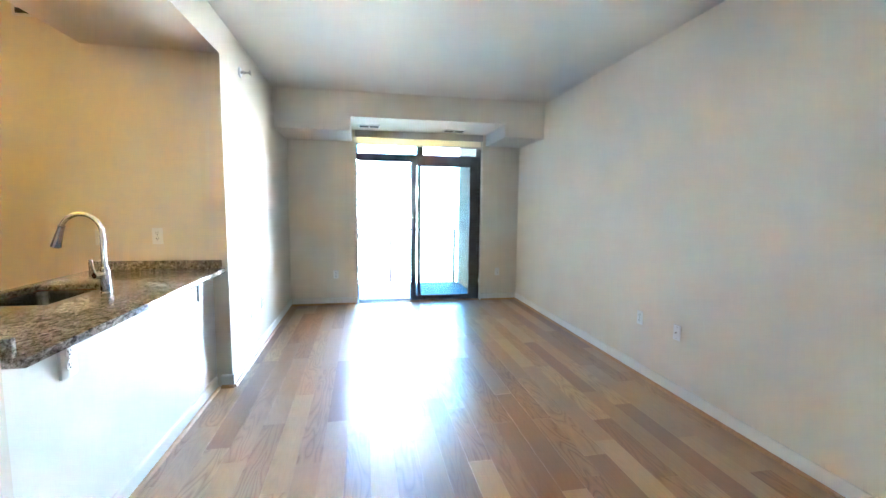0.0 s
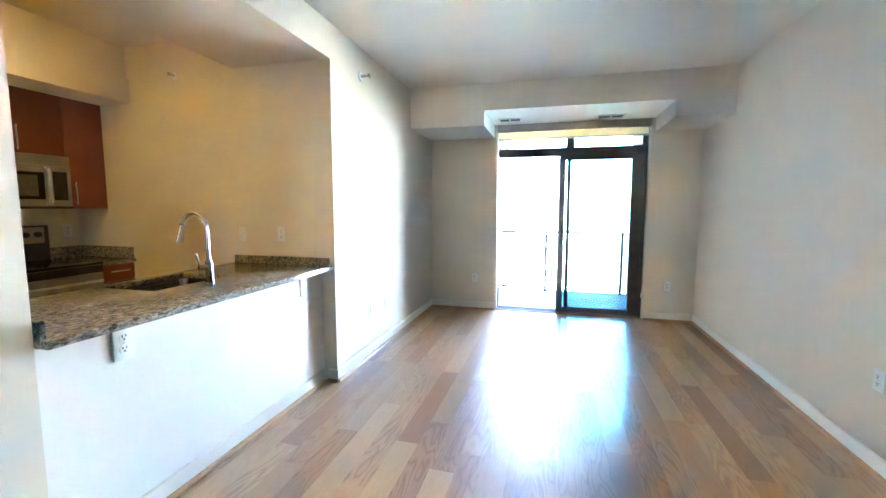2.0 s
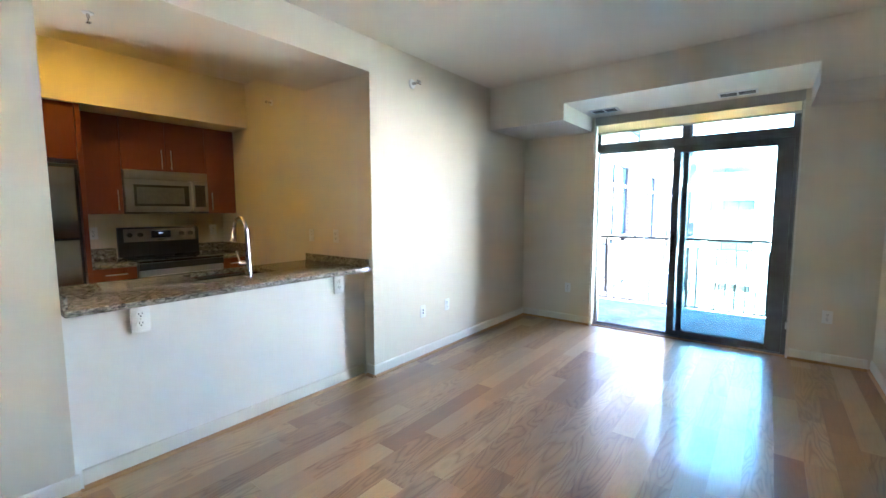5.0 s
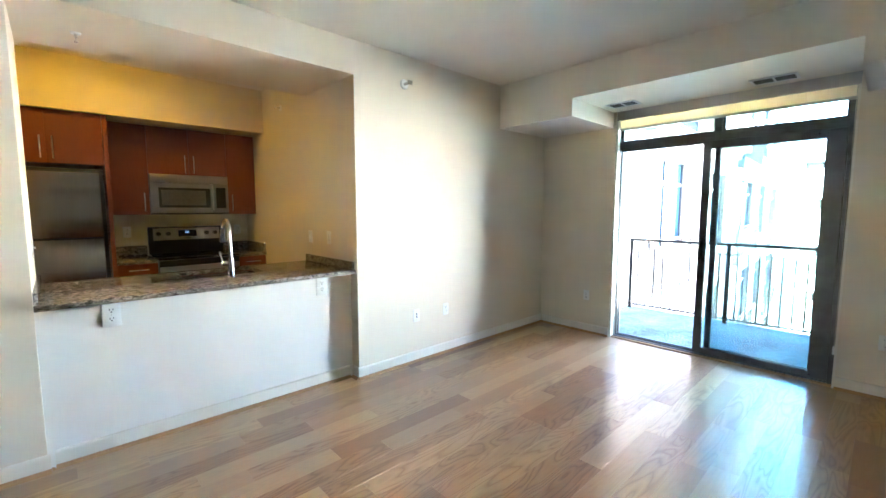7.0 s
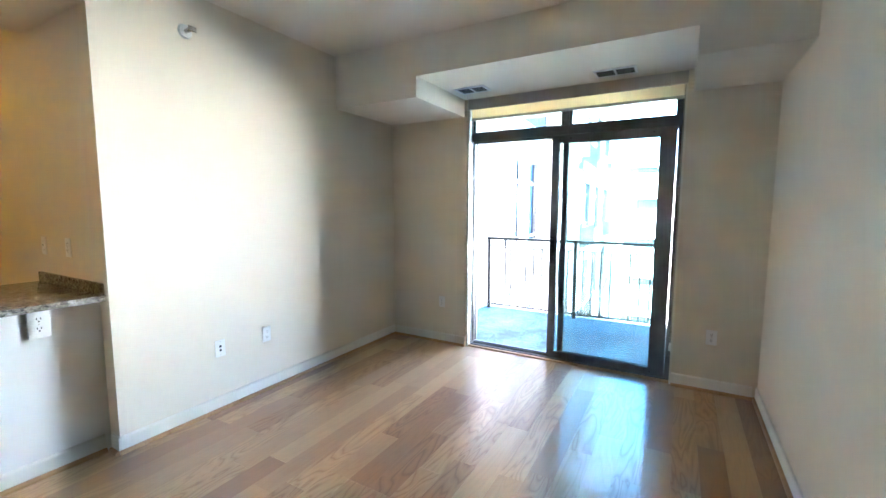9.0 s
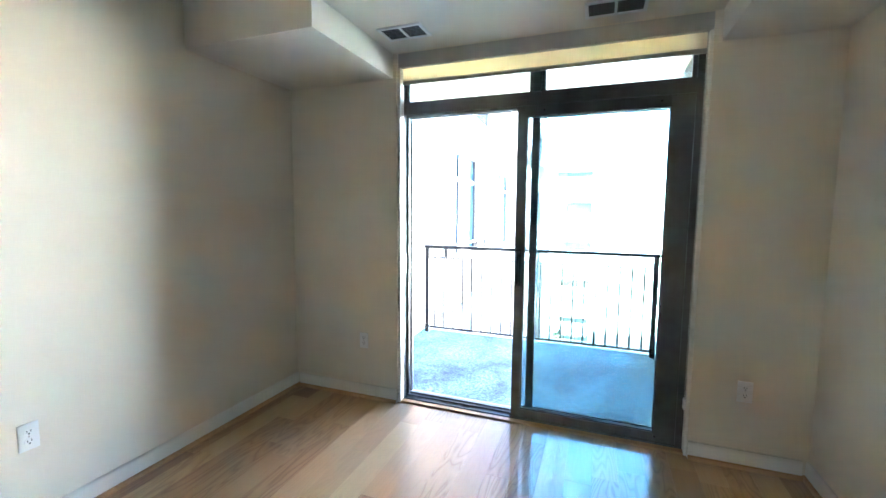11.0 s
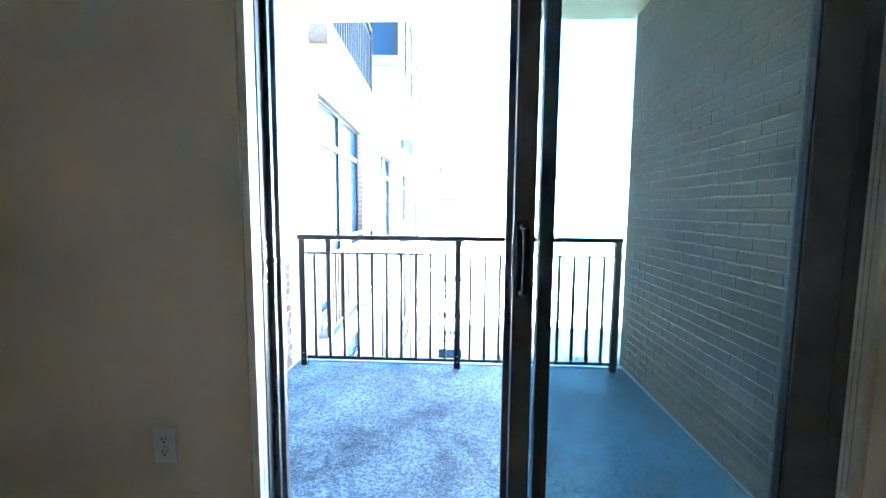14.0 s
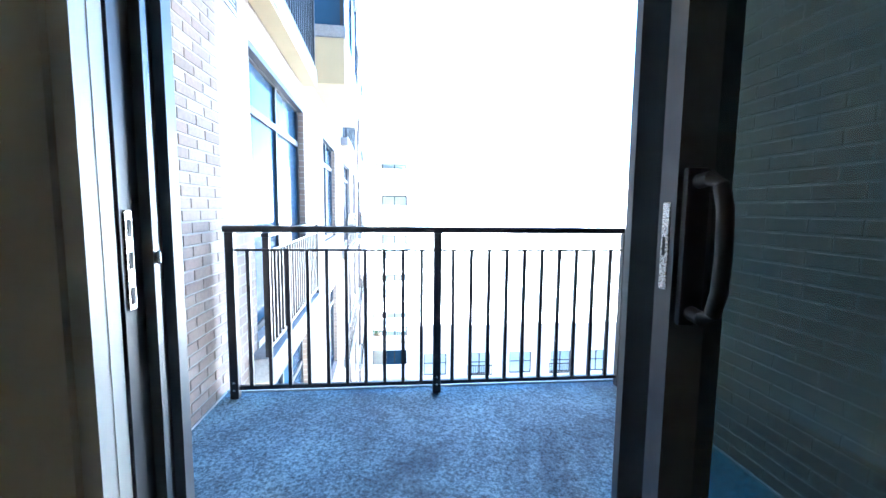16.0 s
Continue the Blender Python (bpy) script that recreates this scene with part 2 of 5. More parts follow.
M_DARKFRAME = plain("black_window_frame", (0.022, 0.022, 0.024), 0.5, vary=0.15)
M_SCREEN = screen_mat()
M_SHADE = cloth("shade_cloth", (0.86, 0.80, 0.68))
M_VALANCE = plain("valance_aluminium", (0.46, 0.44, 0.42), 0.45, 0.2)
M_SLAT = plain("grey_vent_slat", (0.20, 0.20, 0.20), 0.5, vary=0.03)
M_VENT = plain("vent_enamel", (0.72, 0.71, 0.69), 0.45, vary=0.02)
M_BRICK = brick_mat("brown_brick", [(0.235, 0.172, 0.135), (0.315, 0.238, 0.185), (0.27, 0.192, 0.150), (0.375, 0.298, 0.238), (0.258, 0.20, 0.168)])
M_MORTAR = speckle("mortar", [(0.3, (0.34, 0.30, 0.25)), (0.7, (0.46, 0.42, 0.36))], 60.0)
M_FACADE = coursed("facade_brick", 1, ((0.27, 0.205, 0.165), (0.33, 0.255, 0.205)), (0.42, 0.385, 0.34))
M_FARBRICK = coursed("far_facade_brick", 0, ((0.60, 0.56, 0.50), (0.66, 0.62, 0.55)), (0.66, 0.63, 0.58))
M_CONC = speckle("balcony_coating", [(0.38, (0.038, 0.066, 0.082)), (0.5, (0.130, 0.205, 0.25)), (0.62, (0.265, 0.39, 0.45))], 62.0, 1.0, ((0.72, 0.73, 0.75), (1.15, 1.15, 1.15)), 0.95)
M_SLAB = speckle("slab_concrete", [(0.3, (0.42, 0.40, 0.37)), (0.7, (0.55, 0.53, 0.49))], 30.0, 0.2)
M_SOFFIT = plain("cream_soffit_paint", (0.43, 0.345, 0.20), 0.7, vary=0.04, scale=2.0)
M_LEDGE = speckle("ledge_concrete", [(0.3, (0.20, 0.195, 0.19)), (0.7, (0.29, 0.28, 0.27))], 30.0, 0.2)
# distant panes: washed-out brightness is put into this paler base colour
M_WASHEDGLASS = plain("washed_window_glass", (0.34, 0.41, 0.43), 0.15, vary=0.2, scale=0.7, grain=0.0, spec=0.3)
M_GROUND = speckle("ground_paving", [(0.3, (0.10, 0.10, 0.10)), (0.7, (0.16, 0.155, 0.15))], 3.0, 0.1)
M_LAMP = lamp_mat("lit_diffuser", (1.0, 0.52, 0.03), 0.047)
M_DISPLAY = lamp_mat("clock_display", (0.25, 0.5, 1.0), 0.006)
M_CAULK = plain("pale_sealant", (0.62, 0.62, 0.60), 0.5)
M_RUBBER = plain("black_gasket", (0.012, 0.012, 0.012), 0.6)
M_LEAF = plain("leaf", (0.06, 0.12, 0.035), 0.6, vary=0.3)

# ---- building helpers ----
ORIGIN = {}


def box(bm, x0, x1, y0, y1, z0, z1, bevel=0.0, seg=1):
    r = bmesh.ops.create_cube(bm, size=1.0)
    vs = r["verts"]
    for v in vs:
        v.co = Vector((x0 + (v.co.x + 0.5) * (x1 - x0), y0 + (v.co.y + 0.5) * (y1 - y0), z0 + (v.co.z + 0.5) * (z1 - z0)))
    if bevel:
        bmesh.ops.bevel(bm, geom=list({e for v in vs for e in v.link_edges}), offset=bevel, segments=seg, profile=0.5, affect="EDGES")
    return bm


def B(*a, **k):
    return box(bmesh.new(), *a, **k)


def cyl(bm, p, q, r, r2=None, n=16, caps=True):
    p, q = Vector(p), Vector(q)
    d = q - p
    m = Matrix.Translation((p + q) / 2) @ d.to_track_quat("Z", "Y").to_matrix().to_4x4()
    bmesh.ops.create_cone(bm, cap_ends=caps, segments=n, radius1=r, radius2=r if r2 is None else r2, depth=d.length, matrix=m)
    return bm


def tube(bm, pts, r, n=14):
    """A round tube swept through points, with capped ends."""
    pts = [Vector(p) for p in pts]
    rings = []
    for i, p in enumerate(pts):
        d = (pts[min(i + 1, len(pts) - 1)] - pts[max(i - 1, 0)]).normalized()
        ref = Vector((0, 1, 0)) if abs(d.y) < 0.9 else Vector((1, 0, 0))
        a = d.cross(ref).normalized()
        b = d.cross(a)
        rad = r[i] if isinstance(r, (list, tuple)) else r
        rings.append([bm.verts.new(p + rad * (math.cos(k * math.tau / n) * a + math.sin(k * math.tau / n) * b)) for k in range(n)])
    for u, w in zip(rings, rings[1:]):
        for k in range(n):
            bm.faces.new((u[k], u[(k + 1) % n], w[(k + 1) % n], w[k]))
    bm.faces.new(rings[0])
    bm.faces.new(rings[-1])
    return bm


def smooth_of(me, angle=40):
    me.polygons.foreach_set("use_smooth", [True] * len(me.polygons))
    me.set_sharp_from_angle(angle=radians(angle))


def part(name, bm, material, parent=None, label="", smooth=True):
    """Links a bmesh as one mesh object, with its origin in its middle, under a thing or a part."""
    bmesh.ops.recalc_face_normals(bm, faces=bm.faces)
    lo = Vector([min(v.co[i] for v in bm.verts) for i in range(3)])
    hi = Vector([max(v.co[i] for v in bm.verts) for i in range(3)])
    c = (lo + hi) / 2
    if parent is None:
        c.z = lo.z
    bmesh.ops.translate(bm, vec=-c, verts=bm.verts)
    me = bpy.data.meshes.new(name)
    bm.to_mesh(me)
    bm.free()
    me.materials.append(material)
    if smooth:
        smooth_of(me)
    ob = new(name, me)
    ORIGIN[ob] = c
    if parent is not None:
        ob.parent = parent
        ob.location = c - ORIGIN[parent]
    else:
        ob.location = c
    if label:
        ob["label"] = label
    return ob


def thing(name, base, label, category, group=""):
    ob = new(name)
    ob.empty_display_size = 0.1
    ob.location = base
    ORIGIN[ob] = Vector(base)
    return tagged(ob, label, category, group)


def structure(name, bm, material, label, category, smooth=True):
    return tagged(part(name, bm, material, None, "", smooth), label, category, "", "structure")


def many(*boxes):
    bm = bmesh.new()
    for b in boxes:
        box(bm, *b)
    return bm


def prism_xz(pts, y0, y1):
    """An outline in x and z, drawn out along y."""
    bm = bmesh.new()
    a = [bm.verts.new((x, y0, z)) for x, z in pts]
    b = [bm.verts.new((x, y1, z)) for x, z in pts]
    bm.faces.new(a)
    bm.faces.new(b)
    for i in range(len(pts)):
        j = (i + 1) % len(pts)
        bm.faces.new((a[i], a[j], b[j], b[i]))
    return bm


# ---- the shell of the flat ----
WL, WR, YN, YS, CEIL = -0.74, 2.60, 6.338, -1.6, 2.775   # living room: left, right, window wall, rear wall, ceiling
YK, BAR, JAMB, HEAD, STUB = 3.643, -0.85, 1.718, 2.51, -0.82            # kitchen end wall, bar face, near jamb, header underside, stub face
KX, KS = -3.38, 0.62                                      # kitchen back wall and near wall
DX0, DX1 = 0.165, 2.033                                     # window opening

wall_left = structure("wall_left", B(WL - 0.16, WL, YK, YN + 0.22, 0, CEIL), M_WALL, "off-white painted living room side wall", "wall")
wall_right = structure("wall_right", B(WR, WR + 0.14, YS - 0.14, YN + 0.22, 0, CEIL), M_WALL, "off-white painted long side wall", "wall")
wall_rear = structure("wall_rear", B(BAR - 0.12, WR, YS - 0.14, YS, 0, CEIL), M_WALL, "plain off-white rear wall", "wall")
wall_window = structure("wall_window", prism_xz([(WL, 0), (DX0 - 0.008, 0), (DX0 - 0.008, 2.48), (DX1, 2.48), (DX1, 0), (WR, 0), (WR, CEIL), (WL, CEIL)], YN, YN + 0.22), M_WALL, "off-white wall around the sliding balcony door", "wall")
wall_kitchen_end = structure("wall_kitchen_end", B(KX - 0.12, WL - 0.16, YK, YK + 0.15, 0, CEIL), M_WALL, "cream painted kitchen end wall", "wall")
wall_kitchen_back = structure("wall_kitchen_back", B(KX - 0.12, KX, KS - 0.12, YK, 0, CEIL), M_WALL, "cream painted wall behind the cooker", "wall")
wall_kitchen_near = structure("wall_kitchen_near", B(KX, BAR - 0.12, KS - 0.12, KS, 0, CEIL), M_WALL, "plain kitchen wall by the fridge", "wall")
wall_stub = structure("wall_stub", many((BAR - 0.12, STUB, YS, JAMB, 0, HEAD), (-1.6, BAR - 0.12, JAMB - 0.135, JAMB, 0, HEAD)), M_WALL, "off-white wall at the near end of the breakfast bar", "wall")
half_wall = structure("half_wall", B(BAR - 0.12, BAR, JAMB, YK, 0, 0.905), M_HALF_LIT, "painted half wall under the breakfast bar, whitened for skylight", "wall")
header = structure("header", B(-1.62, WL, YS, YK, HEAD, CEIL), M_WALL, "off-white dropped header over the kitchen opening", "beam")
soffit = structure("kitchen_soffit", many((KX, -2.69, KS, YK, 2.302, 2.502), (KX, -2.715, KS, YK, 2.502, CEIL)), M_WALL, "cream boxed soffit above the kitchen cabinets", "soffit")
bulk = structure("bulkhead", prism_xz([(WL, 2.318), (0.13, 2.318), (0.13, 2.482), (2.07, 2.482), (2.07, 2.318), (WR, 2.318), (WR, CEIL), (WL, CEIL)], 5.47, YN), M_CEIL, "painted bulkhead stepped up over the balcony door", "bulkhead", False)
ceiling = structure("ceiling", B(KX - 0.12, WR + 0.14, YS - 0.14, YN + 0.22, CEIL, CEIL + 0.16), M_CEIL, "flat white painted ceiling", "ceiling")
floor = structure("floor", B(KX - 0.12, WR + 0.14, YS - 0.14, YN + 0.105, -0.16, -0.012), M_SUB, "honey oak plank floor with mixed tones", "floor")


def board(name, run, along, side, parent_label):
    """Baseboard with an oak shoe along its foot. run: start and end along the axis; side: wall plane and the way it faces."""
    a0, a1 = run
    plane, s = side
    prof = [(0, 0.0), (0.013, 0.0), (0.013, 0.088), (0.009, 0.098), (0, 0.102)]
    shoe = [(0.013, 0.0), (0.031, 0.0), (0.030, 0.011), (0.025, 0.019), (0.013, 0.022)]
    res = []
    for p in (prof, shoe):
        bm = bmesh.new()
        ends = []
        for a in (a0, a1):
            ends.append([bm.verts.new((plane + s * d, a, z + 0.001) if along == 1 else (a, plane + s * d, z + 0.001)) for d, z in p])
        n = len(p)
        for k in range(n):
            bm.faces.new((ends[0][k], ends[0][(k + 1) % n], ends[1][(k + 1) % n], ends[1][k]))
        bm.faces.new(ends[0])
        bm.faces.new(ends[1])
        res.append(bm)
    ob = structure(name, res[0], M_TRIM, parent_label, "baseboard", False)
    part("shoe_moulding", res[1], M_SHOE, ob, "honey oak shoe moulding", False)


board("baseboard_left", (YK - 0.013, YN), 1, (WL, 1), "white baseboard along the side wall")
board("baseboard_right", (YS, YN), 1, (WR, -1), "white baseboard along the long side wall")
board("baseboard_window_left", (WL + 0.031, DX0 - 0.008), 0, (YN, -1), "white baseboard beside the balcony door")
board("baseboard_window_right", (DX1, WR - 0.031), 0, (YN, -1), "white baseboard beside the balcony door")
board("baseboard_bar", (JAMB + 0.031, YK - 0.031), 1, (BAR, 1), "white baseboard along the bar wall")
board("baseboard_return", (BAR + 0.031, WL + 0.013), 0, (YK, -1), "short white baseboard on the wall return")
board("baseboard_stub", (YS, JAMB + 0.013), 1, (STUB, 1), "white baseboard on the near wall")
board("baseboard_stub_end", (BAR + 0.031, STUB + 0.0005), 0, (JAMB, 1), "short white baseboard on the end of the near wall")

# ---- sliding door, transom and shade ----
FY = 6.41  # room face of the door frame
door = thing("door_1", ((DX0 + DX1) / 2, FY + 0.05, 0.0), "dark aluminium sliding balcony door, half open, with a transom", "door")
door["kind"] = "structure"
frame_l = part("left_jamb", many((DX0 + 0.002, DX0 + 0.018, FY, FY + 0.125, 0.0, 2.46), (DX0 + 0.018, DX0 + 0.034, FY + 0.044, FY + 0.058, 0.03, 2.07), (DX0 + 0.018, DX0 + 0.034, FY + 0.098, FY + 0.125, 0.03, 2.07)), M_FRAME, door)
part("right_jamb", many((DX1 - 0.052, DX1 - 0.004, FY + 0.004, FY + 0.125, 0.0, 2.46)), M_FRAME, door)
part("sill", many((DX0 + 0.03, DX1 - 0.052, FY - 0.01, FY + 0.125, -0.015, 0.018), (DX0 + 0.03, DX1 - 0.052, FY + 0.028, FY + 0.036, 0.018, 0.032), (DX0 + 0.03, DX1 - 0.052, FY + 0.071, FY + 0.079, 0.018, 0.032)), M_FRAME, door)
part("transom_bar", many((DX0 + 0.018, DX1 - 0.052, FY, FY + 0.125, 2.085, 2.165), (DX0 + 0.03, DX1 - 0.052, FY + 0.01, FY + 0.02, 2.065, 2.085), (DX0 + 0.03, DX1 - 0.052, FY + 0.055, FY + 0.065, 2.065, 2.085)), M_FRAME, door)
part("head", B(DX0 + 0.018, DX1 - 0.052, FY, FY + 0.125, 2.42, 2.46), M_FRAME, door)
part("transom_mullion", B(1.072, 1.128, FY + 0.004, FY + 0.116, 2.165, 2.42, bevel=0.003), M_FRAME, door)
for x0, x1 in ((DX0 + 0.018, 1.072), (1.128, DX1 - 0.052)):
    bead = many((x0, x0 + 0.022, FY + 0.04, FY + 0.08, 2.165, 2.42), (x1 - 0.022, x1, FY + 0.04, FY + 0.08, 2.165, 2.42), (x0 + 0.022, x1 - 0.022, FY + 0.04, FY + 0.08, 2.165, 2.18))
    part("glazing_bead", bead, M_FRAME, door)
    pane = part("transom_pane", B(x0 + 0.012, x1 - 0.012, FY + 0.057, FY + 0.063, 2.172, 2.42), M_GLASS, door, "clear glass transom pane")
    pane.visible_shadow = False


def leaf(name, x0, x1, y0, stile_l, stile_r, label):
    """A glazed door leaf of aluminium stiles and rails."""
    z0, z1, rail = 0.022, 2.072, 0.052
    p = part(name, many((x0, x0 + stile_l, y0, y0 + 0.042, z0, z1)), M_FRAME, door, label)
    part("stile", B(x1 - stile_r, x1, y0, y0 + 0.042, z0, z1, bevel=0.002), M_FRAME, p)
    part("top_rail", B(x0 + stile_l, x1 - stile_r, y0 + 0.001, y0 + 0.041, z1 - rail, z1), M_FRAME, p)
    part("bottom_rail", B(x0 + stile_l, x1 - stile_r, y0 + 0.001, y0 + 0.041, z0, z0 + rail), M_FRAME, p)
    gasket = many((x0 + stile_l, x0 + stile_l + 0.006, y0 + 0.008, y0 + 0.034, z0 + rail, z1 - rail), (x1 - stile_r - 0.006, x1 - stile_r, y0 + 0.008, y0 + 0.034, z0 + rail, z1 - rail), (x0 + stile_l + 0.006, x1 - stile_r - 0.006, y0 + 0.008, y0 + 0.034, z1 - rail - 0.006, z1 - rail), (x0 + stile_l + 0.006, x1 - stile_r - 0.006, y0 + 0.008, y0 + 0.034, z0 + rail, z0 + rail + 0.006))
    part("gasket", gasket, M_RUBBER, p)
    g = part("pane", B(x0 + stile_l - 0.004, x1 - stile_r + 0.004, y0 + 0.018, y0 + 0.024, z0 + rail - 0.004, z1 - rail + 0.004), M_GLASS, p, "faintly blue-green clear glass")
    g.visible_shadow = False
    return p


slider = leaf("sliding_leaf", 0.984, 1.979, FY + 0.006, 0.060, 0.119, "sliding leaf pushed behind the open half")
leaf("fixed_leaf", 1.072, 1.978, FY + 0.054, 0.042, 0.09, "fixed glazed leaf")
# insect screen parked behind the fixed leaf
scr = part("screen_leaf", many((0.968, 1.030, FY + 0.101, FY + 0.121, 0.022, 2.07), (1.94, 1.978, FY + 0.101, FY + 0.121, 0.022, 2.07), (1.016, 1.94, FY + 0.101, FY + 0.121, 2.03, 2.07), (1.016, 1.94, FY + 0.101, FY + 0.121, 0.022, 0.06)), M_FRAME, door, "dark insect screen frame")
part("screen_mesh", B(1.016, 1.94, FY + 0.1105, FY + 0.1115, 0.06, 2.03), M_SCREEN, scr, "fine dark insect mesh")
# pull handle on the sliding leaf, room side
hp = part("handle_plate", B(0.990, 1.030, FY - 0.008, FY + 0.006, 0.922, 1.168, bevel=0.006, seg=2), M_BLACK, slider, "black door pull")
grip = [(1.009, FY - 0.004, 0.944), (1.011, FY - 0.030, 0.940), (1.013, FY - 0.048, 0.952), (1.014, FY - 0.057, 0.985)]
grip = grip + [(1.014, FY - 0.060, 1.045)] + [(x, y, 2.09 - z) for x, y, z in reversed(grip)]
part("grip", tube(bmesh.new(), [(x, y, z) for x, y, z in grip], 0.0115, 14), M_BLACK, hp)
latch = part("latch_plate", B(0.9815, 0.984, FY + 0.018, FY + 0.036, 0.975, 1.115, bevel=0.001), M_NICKEL, slider, "worn metal latch plate")
part("latch_slot", B(0.9805, 0.9815, FY + 0.024, FY + 0.030, 1.03, 1.06), M_SLOT, latch)
keeper = part("strike_plate", B(DX0 + 0.018, DX0 + 0.021, FY + 0.006, FY + 0.022, 0.955, 1.095, bevel=0.001), M_NICKEL, frame_l, "pale metal strike plate with slots")
for z in (0.975, 1.025, 1.07):
    part("strike_slot", B(DX0 + 0.021, DX0 + 0.022, FY + 0.010, FY + 0.018, z - 0.012, z + 0.012), M_SLOT, keeper)
part("bumper", B(DX0 + 0.034, DX0 + 0.040, FY + 0.047, FY + 0.056, 1.015, 1.035, bevel=0.003), M_PLATE, frame_l, "white bumper block")
for x, z in ((1.15, 2.052), (1.81, 2.052), (1.87, 0.05)):
    part("roller_screw", cyl(bmesh.new(), (x, FY + 0.0045, z), (x, FY + 0.0065, z), 0.006, n=10), M_SLOT, slider)

threshold = structure("threshold", B(DX0, DX1, FY - 0.055, FY - 0.010, -0.012, 0.012, bevel=0.004), M_SHOE, "oak threshold strip at the balcony door", "threshold")
for nm, x0, x1 in (("trim_left", DX0 - 0.008, DX0 + 0.015), ("trim_right", DX1 - 0.016, DX1)):
    structure(nm, many((x0, x1, YN + 0.012, YN + 0.036, 0.0, 2.48), (x0, x1 - 0.001 if x0 < 1 else x1, YN + 0.036, YN + 0.042, 0.0, 2.48), (x0, x1, YN + 0.042, YN + 0.068, 0.0, 2.48)), M_TRIM, "white side channel of the roller shade", "trim")

shade = thing("roller_shade", (1.085, 6.40, 2.28), "cream fabric roller shade drawn nearly all the way up", "roller shade")
part("valance", many((DX0 + 0.002, DX1 - 0.002, 6.346, 6.352, 2.388, 2.480), (DX0 + 0.002, DX1 - 0.002, 6.352, 6.375, 2.388, 2.394)), M_VALANCE, shade, "grey metal valance")
part("roll", cyl(bmesh.new(), (DX0 + 0.02, 6.382, 2.438), (DX1 - 0.02, 6.382, 2.438), 0.024, n=24), M_SHADE, shade)
part("fabric", B(DX0 + 0.018, DX1 - 0.018, 6.3895, 6.391, 2.305, 2.44), M_SHADE, shade)
part("hem_bar", B(DX0 + 0.018, DX1 - 0.018, 6.382, 6.397, 2.282, 2.308, bevel=0.004, seg=2), M_VALANCE, shade, "beige-grey hem bar")
chain = tube(bmesh.new(), [(DX1 - 0.022, 6.365, 2.41), (DX1 - 0.023, 6.366, 1.5), (DX1 - 0.022, 6.366, 0.33)], 0.0022, 6)
part("chain", tube(chain, [(DX1 - 0.022, 6.385, 2.41), (DX1 - 0.022, 6.385, 0.33)], 0.0022, 6), M_NICKEL, shade, "beaded pull chain")
part("chain_tensioner", B(DX1 - 0.03, DX1 - 0.0165, 6.358, 6.392, 0.27, 0.335, bevel=0.005, seg=2), M_PLATE, shade, "clear plastic chain tensioner")


def ceiling_vent(x0, x1, y0, y1, z):
    ob = thing("ceiling_vent", ((x0 + x1) / 2, (y0 + y1) / 2, z), "white enamel supply grille with two banks of slats", "vent", "grilles over the balcony door")
    f = 0.018
    xm = (x0 + x1) / 2
    part("backing", B(x0 + f, x1 - f, y0 + f, y1 - f, z - 0.003, z - 0.001), M_SLOT, ob, "dark duct opening")
    part("frame", many((x0, x1, y0, y0 + f, z - 0.009, z), (x0, x1, y1 - f, y1, z - 0.009, z), (x0, x0 + f, y0 + f, y1 - f, z - 0.009, z), (x1 - f, x1, y0 + f, y1 - f, z - 0.009, z), (xm - 0.007, xm + 0.007, y0 + f, y1 - f, z - 0.009, z)), M_VENT, ob)
    n = 8
    for bank in ((x0 + f, xm - 0.007), (xm + 0.007, x1 - f)):
        for i in range(n):
            y = y0 + f + (i + 0.5) * (y1 - y0 - 2 * f) / n
            bm = B(bank[0], bank[1], y - 0.0026, y + 0.0026, z - 0.0068, z - 0.0057)
            bmesh.ops.rotate(bm, verts=bm.verts, cent=(0, y, z - 0.006), matrix=Matrix.Rotation(radians(22), 3, "X"))
            part("slat", bm, M_SLAT, ob, "", False)


ceiling_vent(0.22, 0.50, 5.95, 6.13, 2.482)
ceiling_vent(1.385, 1.69, 6.03, 6.21, 2.482)

# ---- electrical plates ----


